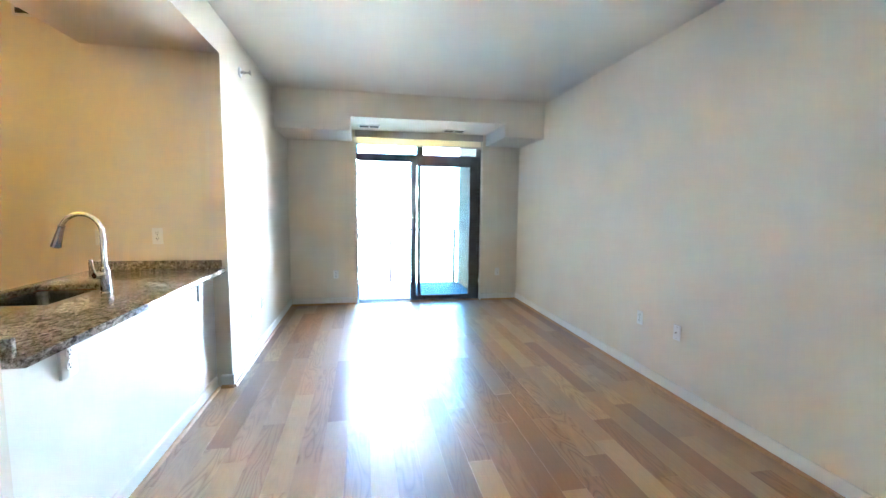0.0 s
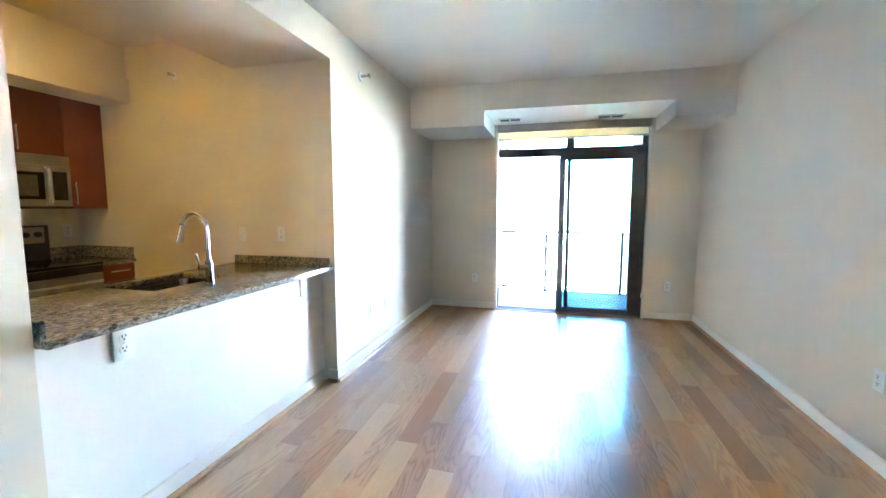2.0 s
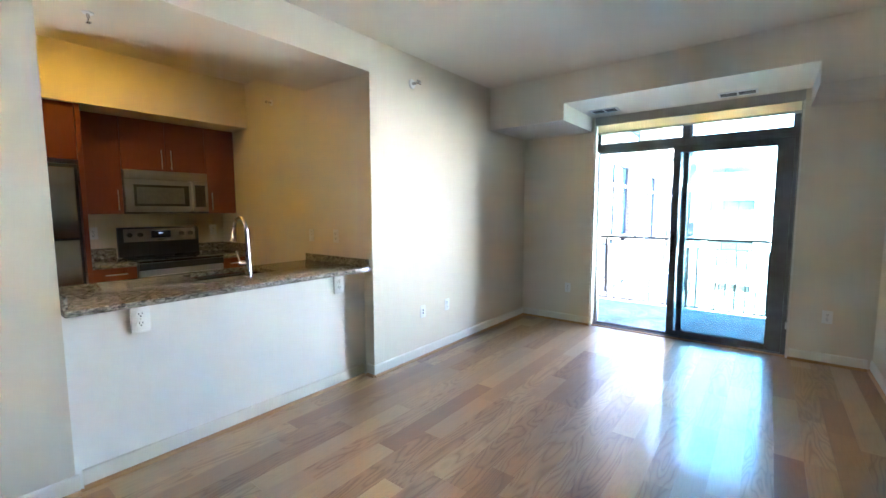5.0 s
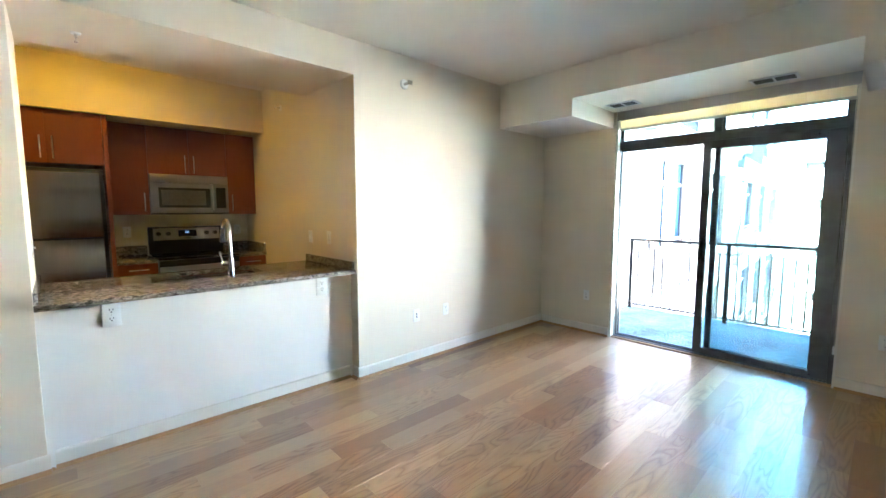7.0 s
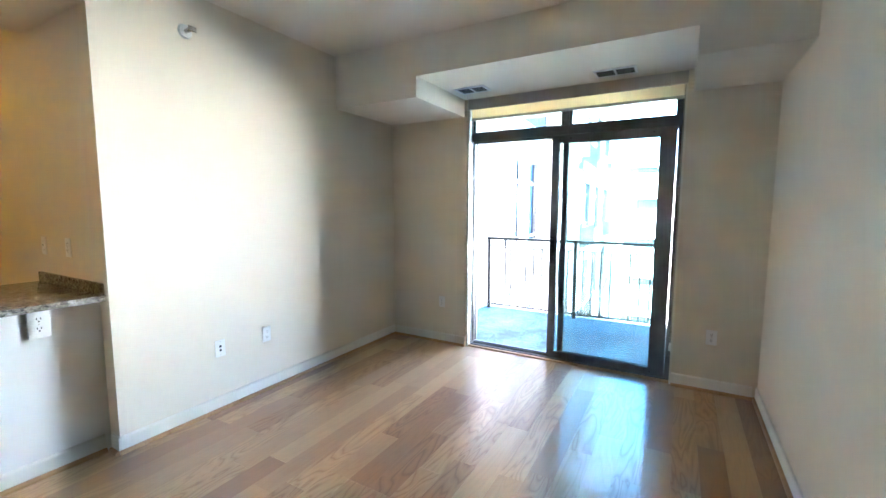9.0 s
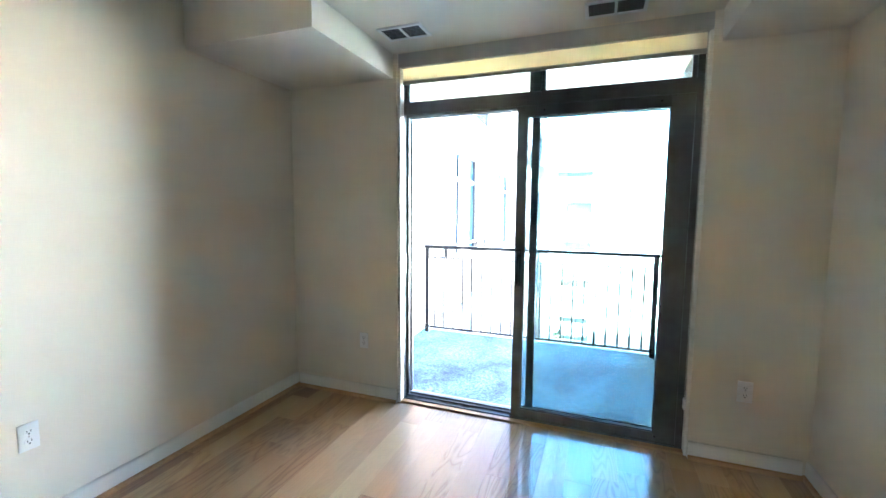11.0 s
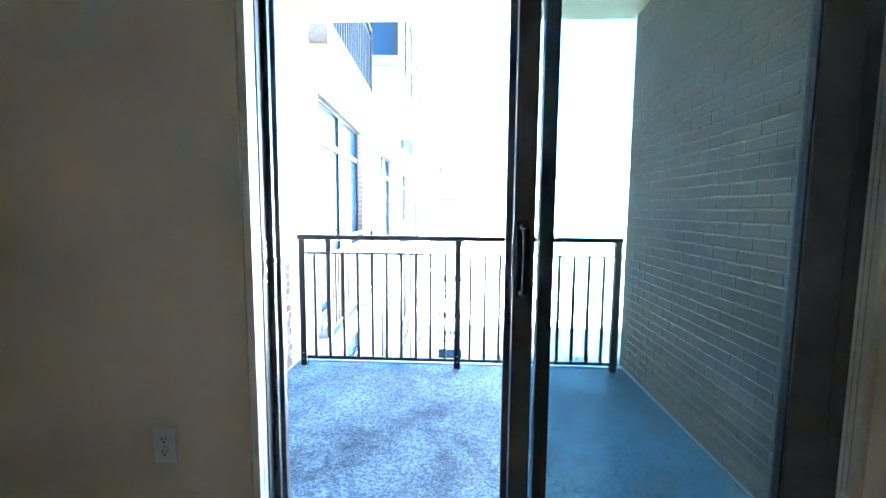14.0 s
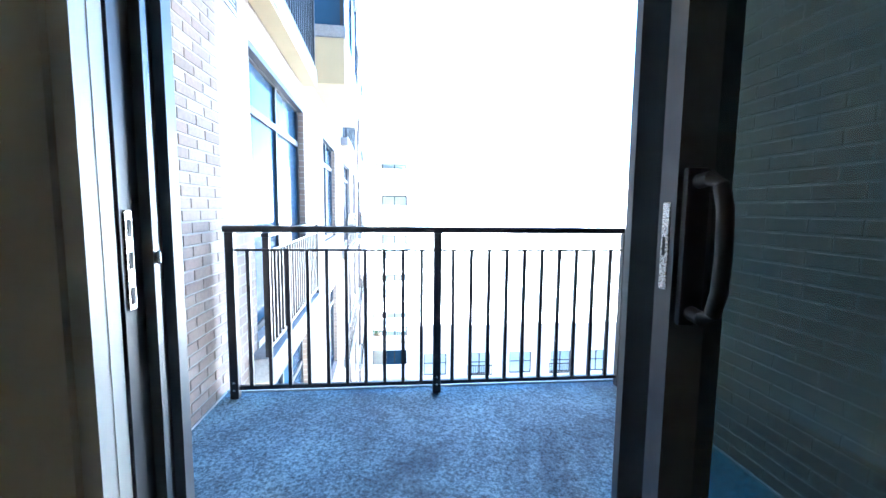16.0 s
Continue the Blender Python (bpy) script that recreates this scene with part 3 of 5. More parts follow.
def plate_at(kind, m, label, category, surface=0.006, k=1.0):
    """A wall plate that faces -y in its own space, then set at the pose m."""
    ob = thing(kind, (0, 0, 0), label, category)
    d = surface
    body = part("plate", B(-0.0365 * k, 0.0365 * k, -d, 0, -0.059 * k, 0.059 * k, bevel=0.003, seg=2), M_PLATE, ob)
    if kind == "outlet":
        for z in (-0.021 * k, 0.021 * k):
            bm = cyl(bmesh.new(), (0, -d - 0.0022, z), (0, -d, z), 0.0172 * k, n=24)
            sock = part("socket", bm, M_PLATE, ob)
            part("socket_slots", many((-0.0082 * k, -0.0050 * k, -d - 0.003, -d - 0.0021, z - 0.0005, z + 0.0085 * k), (0.0050 * k, 0.0082 * k, -d - 0.003, -d - 0.0021, z + 0.001, z + 0.0085 * k), (-0.003 * k, 0.003 * k, -d - 0.003, -d - 0.0021, z - 0.010 * k, z - 0.0045 * k)), M_SLOT, sock)
        part("screw", cyl(bmesh.new(), (0, -d - 0.001, 0), (0, -d, 0), 0.003, n=10), M_NICKEL, ob)
    elif kind == "light_switch":
        t = part("toggle", B(-0.006, 0.006, -d - 0.012, -d, -0.004, 0.010, bevel=0.002), M_PLATE, ob)
        for z in (-0.03, 0.03):
            part("screw", cyl(bmesh.new(), (0, -d - 0.001, z), (0, -d, z), 0.003, n=10), M_NICKEL, ob)
    elif kind == "jack_plate":
        for z in (-0.014, 0.014):
            part("jack", B(-0.008, 0.008, -d - 0.002, -d, z - 0.008, z + 0.008, bevel=0.001), M_SLOT, ob, "dark cable jack")
        for z in (-0.045, 0.045):
            part("screw", cyl(bmesh.new(), (0, -d - 0.001, z), (0, -d, z), 0.003, n=10), M_NICKEL, ob)
    elif kind == "data_plate":
        part("connector", cyl(bmesh.new(), (0, -d - 0.010, 0), (0, -d, 0), 0.0048, n=12), M_NICKEL, ob, "metal coaxial connector")
        for z in (-0.045, 0.045):
            part("screw", cyl(bmesh.new(), (0, -d - 0.001, z), (0, -d, z), 0.003, n=10), M_NICKEL, ob)
    ob.matrix_basis = m
    return ob


wlabel = "white duplex outlet on the off-white wall"
plate_at("outlet", pose(-0.118, YN, 0.44), wlabel, "outlet")
plate_at("outlet", pose(2.29, YN, 0.437), wlabel, "outlet")
plate_at("jack_plate", pose(WL, 4.27, 0.445, 0, 0, 90), "white plate with two cable jacks on the off-white wall", "wall plate")
plate_at("outlet", pose(WL, 4.65, 0.445, 0, 0, 90), wlabel, "outlet")
plate_at("outlet", pose(WR, 3.365, 0.495, 0, 0, -90), wlabel, "outlet")
plate_at("data_plate", pose(WR, 2.934, 0.492, 0, 0, -90), "white coaxial plate on the off-white wall", "wall plate")
plate_at("outlet", pose(BAR, 2.04, 0.826, 0, 0, 90), "white surface outlet box under the bar counter", "outlet", 0.013, 1.22)
plate_at("outlet", pose(BAR, 3.37, 0.826, 0, 0, 90), "white surface outlet box under the bar counter", "outlet", 0.013, 1.22)
plate_at("outlet", pose(-1.21, YK, 1.185), "ivory duplex outlet above the counter", "outlet")
plate_at("light_switch", pose(-1.577, YK, 1.18), "ivory toggle switch above the counter", "light switch")
plate_at("outlet", pose(KX, 2.40, 1.195, 0, 0, 90), "ivory duplex outlet beside the cooker", "outlet")
plate_at("outlet", pose(KX, 3.52, 1.19, 0, 0, 90), "ivory duplex outlet beside the cooker", "outlet")
plate_at("light_switch", pose(-1.40, JAMB, 1.20, 0, 0, 180), "white toggle switch on the wall end", "light switch")


def sprinkler(m, size=1.4, label="small white and brass fire sprinkler head"):
    ob = thing("sprinkler", (0, 0, 0), label, "sprinkler")
    part("escutcheon", cyl(bmesh.new(), (0, 0, 0), (0, -0.008, 0), 0.032, 0.027, 24), M_PLATE, ob)
    part("stem", cyl(bmesh.new(), (0, -0.008, 0), (0, -0.03, 0), 0.0095, n=14), M_NICKEL, ob)
    for s in (-1, 1):
        part("yoke_arm", tube(bmesh.new(), [(s * 0.008, -0.028, 0), (s * 0.013, -0.042, 0), (s * 0.005, -0.056, 0)], 0.0028, 8), M_NICKEL, ob)
    part("deflector", B(-0.018, 0.018, -0.062, -0.056, -0.012, 0.012, bevel=0.002), M_NICKEL, ob)
    ob.matrix_basis = m @ Matrix.Scale(size, 4)
    return ob


sprinkler(pose(WL, 4.15, 2.53, 0, 0, 90))
sprinkler(pose(-2.19, YK, 2.495), 1.0)
sprinkler(pose(-1.21, 2.0, HEAD, 90, 0, 0), 0.9)
vent2 = thing("wall_vent", (-1.86, YK, 2.69), "small dark grille high on the kitchen end wall", "vent")
part("frame", many((-2.0, -1.72, YK - 0.008, YK, 2.655, 2.672), (-2.0, -1.72, YK - 0.008, YK, 2.708, 2.725), (-2.0, -1.985, YK - 0.008, YK, 2.672, 2.708), (-1.735, -1.72, YK - 0.008, YK, 2.672, 2.708)), M_VENT, vent2)
part("backing", B(-1.985, -1.735, YK - 0.003, YK - 0.001, 2.672, 2.708), M_SLOT, vent2)

# ---- kitchen: breakfast bar ----
CT, CB = 0.94, 0.907  # countertop top and underside


def slab_with_hole(x0, x1, y0, y1, hx0, hx1, hy0, hy1, z0, z1, bevel=0.004):
    bm = bmesh.new()
    xs, ys = [x0, hx0, hx1, x1], [y0, hy0, hy1, y1]
    g = [[[bm.verts.new((x, y, z)) for y in ys] for x in xs] for z in (z0, z1)]
    for i in range(3):
        for j in range(3):
            if i == 1 and j == 1:
                continue
            for k in (0, 1):
                bm.faces.new((g[k][i][j], g[k][i + 1][j], g[k][i + 1][j + 1], g[k][i][j + 1]))
    for k in range(3):
        for a, b in (((k, 0), (k + 1, 0)), ((k, 3), (k + 1, 3)), ((0, k), (0, k + 1)), ((3, k), (3, k + 1))):
            bm.faces.new((g[0][a[0]][a[1]], g[0][b[0]][b[1]], g[1][b[0]][b[1]], g[1][a[0]][a[1]]))
    for a, b in (((1, 1), (2, 1)), ((1, 2), (2, 2)), ((1, 1), (1, 2)), ((2, 1), (2, 2))):
        bm.faces.new((g[0][a[0]][a[1]], g[0][b[0]][b[1]], g[1][b[0]][b[1]], g[1][a[0]][a[1]]))
    bmesh.ops.recalc_face_normals(bm, faces=bm.faces)
    ed = [e for e in bm.edges if len(e.link_faces) == 2 and e.calc_face_angle(0) > 1.0]
    bmesh.ops.bevel(bm, geom=ed, offset=bevel, segments=2, profile=0.5, affect="EDGES")
    return bm


SX0, SX1, SY0, SY1 = -1.60, -1.20, 2.50, 3.06  # sink opening
counter = thing("bar_countertop", (-1.2, 2.7, CB), "speckled brown and grey granite breakfast bar counter", "countertop")
part("slab", slab_with_hole(-1.67, -0.757, JAMB + 0.003, YK - 0.003, SX0, SX1, SY0, SY1, CB, CT), M_GRANITE, counter)
part("backsplash", B(-1.66, -0.78, YK - 0.022, YK - 0.003, CT, 1.004, bevel=0.002), M_GRANITE, counter)
part("side_splash", B(-1.66, -0.79, JAMB + 0.003, JAMB + 0.022, CT, 1.004, bevel=0.002), M_GRANITE, counter)
base_cab = thing("sink_cabinet", (-1.33, 2.7, 0), "cherry sink base cabinet behind the bar wall", "cabinet")
part("body", slab_with_hole(-1.63, -1.045, JAMB + 0.01, YK - 0.01, SX0 - 0.02, SX1 + 0.02, SY0 - 0.02, SY1 + 0.02, 0.0, CB - 0.002, 0.001), M_CHERRY, base_cab)

sink = thing("sink", ((SX0 + SX1) / 2, (SY0 + SY1) / 2, CT - 0.22), "undermount stainless steel kitchen sink", "sink")
sb = bmesh.new()
rings = []
for inset, z in ((-0.014, CB - 0.004), (0.004, CB - 0.004), (0.008, CB - 0.03), (0.014, CT - 0.17), (0.03, CT - 0.198), (0.06, CT - 0.205)):
    x0, x1, y0, y1 = SX0 + inset, SX1 - inset, SY0 + inset, SY1 - inset
    r = 0.055
    ring = []
    for cx, cy, a0 in ((x1 - r, y1 - r, 0), (x0 + r, y1 - r, 90), (x0 + r, y0 + r, 180), (x1 - r, y0 + r, 270)):
        for k in range(7):
            a = radians(a0 + 15 * k)
            ring.append(sb.verts.new((cx + r * math.cos(a), cy + r * math.sin(a), z)))
    rings.append(ring)
for u, w in zip(rings, rings[1:]):
    for k in range(len(u)):
        sb.faces.new((u[k], u[(k + 1) % len(u)], w[(k + 1) % len(u)], w[k]))
sb.faces.new(rings[-1])
basin = part("basin", sb, M_DIMSTEEL, sink)
part("drain", cyl(bmesh.new(), (-1.40, 2.78, CT - 0.2045), (-1.40, 2.78, CT - 0.200), 0.045, 0.04, 24), M_CHROME, basin)

FX, FYY = -1.098, 2.777
faucet = thing("faucet", (FX, FYY, CT), "polished chrome pull-down gooseneck kitchen faucet", "faucet")
part("base_ring", cyl(bmesh.new(), (FX, FYY, CT), (FX, FYY, CT + 0.008), 0.030, 0.027, 28), M_CHROME, faucet)
part("body", cyl(cyl(bmesh.new(), (FX, FYY, CT + 0.008), (FX, FYY, CT + 0.13), 0.0235, 0.0225, 28), (FX, FYY, CT + 0.13), (FX, FYY, CT + 0.142), 0.0225, 0.0155, 28), M_CHROME, faucet)
R = 0.098
arc = [(FX, FYY, CT + 0.135), (FX, FYY, CT + 0.25), (FX, FYY, CT + 0.325)]
arc += [(FX - R + R * math.cos(radians(a)), FYY + 0.008 * a / 150, CT + 0.325 + R * math.sin(radians(a))) for a in range(12, 163, 10)]
part("spout", tube(bmesh.new(), arc, 0.0128, 18), M_CHROME, faucet)
ex, ey, ez = arc[-1]
tip = Vector((ex - 0.036, ey + 0.004, ez - 0.106))
head_p = part("spray_head", tube(bmesh.new(), [(ex, ey, ez), Vector((ex, ey, ez)).lerp(tip, 0.3), Vector((ex, ey, ez)).lerp(tip, 0.85), tip], [0.0150, 0.0175, 0.0230, 0.0245], 20), M_CHROME, faucet)
seam = Vector((ex, ey, ez)).lerp(tip, -0.05)
part("seam_ring", cyl(bmesh.new(), seam, seam + (tip - Vector((ex, ey, ez))).normalized() * 0.007, 0.0162, 0.0162, 20), M_BLACK, head_p)
part("spray_face", cyl(bmesh.new(), tip, tip + Vector((-0.0012, 0, -0.0035)), 0.0185, n=20), M_BLACK, head_p)
hub = part("handle_hub", tube(bmesh.new(), [(FX - 0.005, FYY - 0.014, CT + 0.10), (FX - 0.016, FYY - 0.044, CT + 0.10), (FX - 0.020, FYY - 0.056, CT + 0.10)], [0.020, 0.020, 0.015], 18), M_CHROME, faucet)
part("lever", tube(bmesh.new(), [(FX - 0.017, FYY - 0.048, CT + 0.108), (FX - 0.022, FYY - 0.058, CT + 0.145), (FX - 0.026, FYY - 0.067, CT + 0.188)], [0.0070, 0.0068, 0.0088], 12), M_CHROME, hub)

# ---- kitchen: cabinets ----


def pull(parent, p, length, axis, face):
    """A satin bar pull on two posts. axis: 1 along y, 2 upright; face: x of the door's face."""
    x = face + 0.028
    d = Vector((0, length / 2, 0)) if axis == 1 else Vector((0, 0, length / 2))
    c = Vector((x, p[0], p[1]))
    h = part("handle", cyl(bmesh.new(), c - d, c + d, 0.0058, n=12), M_NICKEL, parent, "slim satin nickel bar pull")
    for s in (-0.72, 0.72):
        q = c + d * s
        part("post", cyl(bmesh.new(), (face, q.y, q.z), (x, q.y, q.z), 0.0045, n=10), M_NICKEL, h)


def cabinet(name, x1, y0, y1, z0, z1, doors, label, toe=0.0, x0=KX):
    """Body plus slab doors. doors: (y0, y1, z0, z1, handle y, handle z, handle length, axis)."""
    ob = thing(name, ((x0 + x1) / 2, (y0 + y1) / 2, z0), label, "cabinet", "cherry kitchen cabinets")
    bm = B(x0 + 0.002, x1 - 0.021, y0 + 0.001, y1 - 0.001, z0 + toe, z1)
    if toe:
        box(bm, x0 + 0.002, x1 - 0.08, y0 + 0.001, y1 - 0.001, z0, z0 + toe)
    part("body", bm, M_CHERRY, ob)
    for a, b, c, d, hy, hz, hl, ax in doors:
        dr = part("drawer_front" if ax == 1 else "door", B(x1 - 0.019, x1, a + 0.0018, b - 0.0018, c + 0.0018, d - 0.0018, bevel=0.0015), M_CHERRY, ob)
        pull(dr, (hy, hz), hl, ax, x1)
    return ob


UF = -3.03
cabinet("wall_cabinet", UF, 2.242, 2.575, 1.385, 2.302, [(2.242, 2.575, 1.385, 2.302, 2.530, 1.515, 0.19, 2)], "tall cherry veneer wall cabinet beside the microwave")
cabinet("wall_cabinet", UF, 2.575, 3.325, 1.812, 2.302, [(2.575, 2.95, 1.812, 2.302, 2.908, 1.925, 0.19, 2), (2.95, 3.325, 1.812, 2.302, 2.992, 1.925, 0.19, 2)], "two-door cherry wall cabinet above the microwave")
cabinet("wall_cabinet", UF, 3.325, YK - 0.004, 1.385, 2.302, [(3.325, YK - 0.004, 1.385, 2.302, 3.372, 1.515, 0.19, 2)], "cherry veneer wall cabinet against the end wall")
fcab = cabinet("fridge_cabinet", -2.745, 1.30, 2.206, 1.842, 2.302, [(1.30, 1.822, 1.842, 2.302, 1.782, 1.975, 0.19, 2), (1.822, 2.206, 1.842, 2.302, 1.862, 1.975, 0.19, 2)], "cherry cabinet bridging over the fridge with a full-height side panel")
part("side_panel", B(KX + 0.002, -2.73, 2.207, 2.241, 0.0, 2.302, bevel=0.002), M_CHERRY, fcab)
cabinet("base_cabinet", -2.765, 2.242, 2.572, 0.0, CB, [(2.242, 2.572, 0.76, CB - 0.005, 2.41, 0.845, 0.16, 1), (2.242, 2.572, 0.11, 0.757, 2.53, 0.64, 0.19, 2)], "cherry base cabinet with a drawer beside the cooker", 0.1)
cabinet("base_cabinet", -2.765, 3.338, YK - 0.004, 0.0, CB, [(3.338, YK - 0.004, 0.76, CB - 0.005, 3.49, 0.845, 0.16, 1), (3.338, YK - 0.004, 0.11, 0.757, 3.38, 0.64, 0.19, 2)], "cherry base cabinet with a drawer against the end wall", 0.1)
for y0, y1, end in ((2.243, 2.570, False), (3.340, YK - 0.003, True)):
    k = thing("kitchen_countertop", (-3.06, (y0 + y1) / 2, CB), "short speckled granite worktop beside the cooker", "countertop")
    part("slab", B(KX + 0.002, -2.74, y0, y1, CB, CT, bevel=0.004, seg=2), M_GRANITE, k)
    part("backsplash", B(KX + 0.002, KX + 0.021, y0, y1, CT, 1.042, bevel=0.002), M_GRANITE, k)
    if end:
        part("side_splash", B(KX + 0.021, -2.76, y1 - 0.019, y1, CT, 1.042, bevel=0.002), M_GRANITE, k)
    else:
        part("side_splash", B(KX + 0.021, -2.76, y0, y0 + 0.019, CT, 1.042, bevel=0.002), M_GRANITE, k)

# ---- kitchen: appliances ----
fridge = thing("refrigerator", (-2.95, 1.72, 0), "stainless top-freezer refrigerator with black sides", "refrigerator")
part("body", B(-3.34, -2.70, 1.33, 2.19, 0.03, 1.80, bevel=0.006), M_BLACK, fridge)
fd = part("freezer_door", B(-2.694, -2.62, 1.345, 2.155, 1.192, 1.765, bevel=0.008, seg=2), M_DIMSTEEL, fridge, "brushed stainless freezer door")
fd2 = part("fridge_door", B(-2.694, -2.62, 1.345, 2.155, 0.06, 1.180, bevel=0.008, seg=2), M_DIMSTEEL, fridge, "brushed stainless fridge door")
part("handle", tube(bmesh.new(), [(-2.62, 1.40, 1.23), (-2.585, 1.40, 1.25), (-2.58, 1.40, 1.45), (-2.585, 1.40, 1.66), (-2.62, 1.40, 1.68)], 0.011, 12), M_NICKEL, fd)
part("handle", tube(bmesh.new(), [(-2.62, 1.40, 1.13), (-2.585, 1.40, 1.11), (-2.58, 1.40, 0.85), (-2.585, 1.40, 0.57), (-2.62, 1.40, 0.55)], 0.011, 12), M_NICKEL, fd2)
for x in (-3.28, -2.76):
    for y in (1.39, 2.13):
        part("foot", cyl(bmesh.new(), (x, y, 0), (x, y, 0.031), 0.02, n=12), M_BLACK, fridge)

MY0, MY1, MZ0, MZ1, MF = 2.579, 3.321, 1.384, 1.808, -2.985
mw = thing("microwave", (-3.18, 2.95, MZ0), "stainless over-the-range microwave with a dark door window", "microwave")
part("body", B(KX + 0.003, MF - 0.03, MY0, MY1, MZ0, MZ1), M_BLACK, mw)
part("vent_band", B(MF - 0.03, MF, MY0, MY1, MZ1 - 0.085, MZ1, bevel=0.004, seg=2), M_STEEL, mw, "stainless vent band")
part("underside", B(MF - 0.03, MF - 0.004, MY0, MY1, MZ0, MZ0 + 0.018), M_BLACK, mw)
DY = 3.165
mdoor = part("door", many((MF - 0.03, MF, MY0, DY, MZ0 + 0.02, MZ0 + 0.075), (MF - 0.03, MF, MY0, DY, MZ1 - 0.138, MZ1 - 0.089), (MF - 0.03, MF, MY0, MY0 + 0.07, MZ0 + 0.075, MZ1 - 0.138), (MF - 0.03, MF, DY - 0.03, DY, MZ0 + 0.075, MZ1 - 0.138)), M_STEEL, mw, "stainless door frame")
part("window", B(MF - 0.03, MF - 0.004, MY0 + 0.07, DY - 0.03, MZ0 + 0.075, MZ1 - 0.138), M_DARKWIN, mdoor, "dark glass door window")
part("window_mesh", B(MF - 0.004, MF - 0.0028, MY0 + 0.095, DY - 0.075, MZ0 + 0.10, MZ1 - 0.162), plain("perforated_screen", (0.075, 0.078, 0.072), 0.3, vary=0.15, scale=30.0), mdoor, "grey perforated screen")
part("handle", tube(bmesh.new(), [(MF, DY - 0.015, MZ0 + 0.035), (MF + 0.03, DY - 0.015, MZ0 + 0.05), (MF + 0.036, DY - 0.015, MZ0 + 0.17), (MF + 0.03, DY - 0.015, MZ1 - 0.11), (MF, DY - 0.015, MZ1 - 0.098)], 0.013, 14), M_NICKEL, mdoor, "curved satin handle")
mpan = part("control_panel", B(MF - 0.03, MF, DY + 0.002, MY1, MZ0 + 0.02, MZ1 - 0.089, bevel=0.003), M_STEEL, mw)
part("keypad", B(MF, MF + 0.0015, DY + 0.028, MY1 - 0.028, MZ0 + 0.07, MZ1 - 0.125), M_BLACKGLASS, mpan, "dark keypad")

RY0, RY1 = 2.575, 3.333
rng = thing("range", (-3.05, (RY0 + RY1) / 2, 0), "stainless and black electric range with a glass cooktop", "range")
part("body", B(KX + 0.01, -2.755, RY0 + 0.002, RY1 - 0.002, 0.02, 0.925), M_BLACK, rng)
cook = part("cooktop", B(KX + 0.06, -2.715, RY0, RY1, 0.925, 0.948, bevel=0.006, seg=2), M_BLACKGLASS, rng, "black glass cooktop")
for x, y, r in ((-3.18, 2.76, 0.08), (-3.18, 3.14, 0.1), (-2.9, 2.77, 0.1), (-2.9, 3.14, 0.08)):
    bm = bmesh.new()
    tor = [(x + r * math.cos(a * math.tau / 40), y + r * math.sin(a * math.tau / 40)) for a in range(41)]
    tube(bm, [(a, b, 0.9482) for a, b in tor], 0.0012, 5)
    part("burner_ring", bm, M_DARKWIN, cook)
bg = part("backguard", B(KX + 0.012, KX + 0.075, RY0 + 0.004, RY1 - 0.004, 0.94, 1.245, bevel=0.008, seg=2), M_BLACK, rng, "black backguard")
bp = part("control_panel", B(KX + 0.075, KX + 0.082, 2.622, 3.290, 1.095, 1.228, bevel=0.002), M_STEEL, bg, "stainless control panel")
for y in (2.67, 2.762, 3.15, 3.238):
    kn = part("knob", cyl(bmesh.new(), (KX + 0.082, y, 1.168), (KX + 0.108, y, 1.168), 0.026, 0.022, 24), M_BLACK, bg, "black control knob")
    part("pointer", B(KX + 0.108, KX + 0.112, y - 0.004, y + 0.004, 1.148, 1.188, bevel=0.001), M_BLACK, kn)
dp = part("display", B(KX + 0.082, KX + 0.085, 2.862, 3.045, 1.130, 1.205, bevel=0.001), M_BLACKGLASS, bg, "black clock display")
for i, y in enumerate((2.936, 2.95, 2.964)):
    part("digit", B(KX + 0.085, KX + 0.0856, y - 0.004, y + 0.004, 1.172, 1.186), M_DISPLAY, dp, "glowing blue digit")
part("logo_bar", B(KX + 0.082, KX + 0.0826, 2.92, 2.99, 1.108, 1.114), M_DARKWIN, bg)
od = part("oven_door", B(-2.755, -2.715, RY0 + 0.006, RY1 - 0.006, 0.24, 0.855, bevel=0.005, seg=2), M_STEEL, rng, "stainless oven door")
part("oven_window", B(-2.715, -2.712, RY0 + 0.12, RY1 - 0.12, 0.38, 0.70), M_BLACKGLASS, od)
oh = part("oven_handle", cyl(bmesh.new(), (-2.665, RY0 + 0.05, 0.80), (-2.665, RY1 - 0.05, 0.80), 0.012, n=16), M_NICKEL, od)
for y in (RY0 + 0.09, RY1 - 0.09):
    part("handle_post", cyl(bmesh.new(), (-2.715, y, 0.80), (-2.665, y, 0.80), 0.009, n=12), M_NICKEL, oh)
part("front_trim", B(-2.755, -2.712, RY0 + 0.004, RY1 - 0.004, 0.862, 0.924, bevel=0.003), M_BLACK, rng, "black trim under the cooktop")
part("storage_drawer", B(-2.755, -2.72, RY0 + 0.006, RY1 - 0.006, 0.05, 0.232, bevel=0.004), M_STEEL, rng)

lamp = thing("ceiling_light", (-2.1, 2.0, 2.72), "long warm lit ceiling light with a white diffuser", "ceiling light")
part("housing", B(-2.25, -1.96, 1.40, 2.62, 2.752, CEIL, bevel=0.004), M_PLATE, lamp)
part("diffuser", B(-2.24, -1.97, 1.41, 2.61, 2.72, 2.752, bevel=0.012, seg=3), M_LAMP, lamp, "glowing acrylic diffuser")

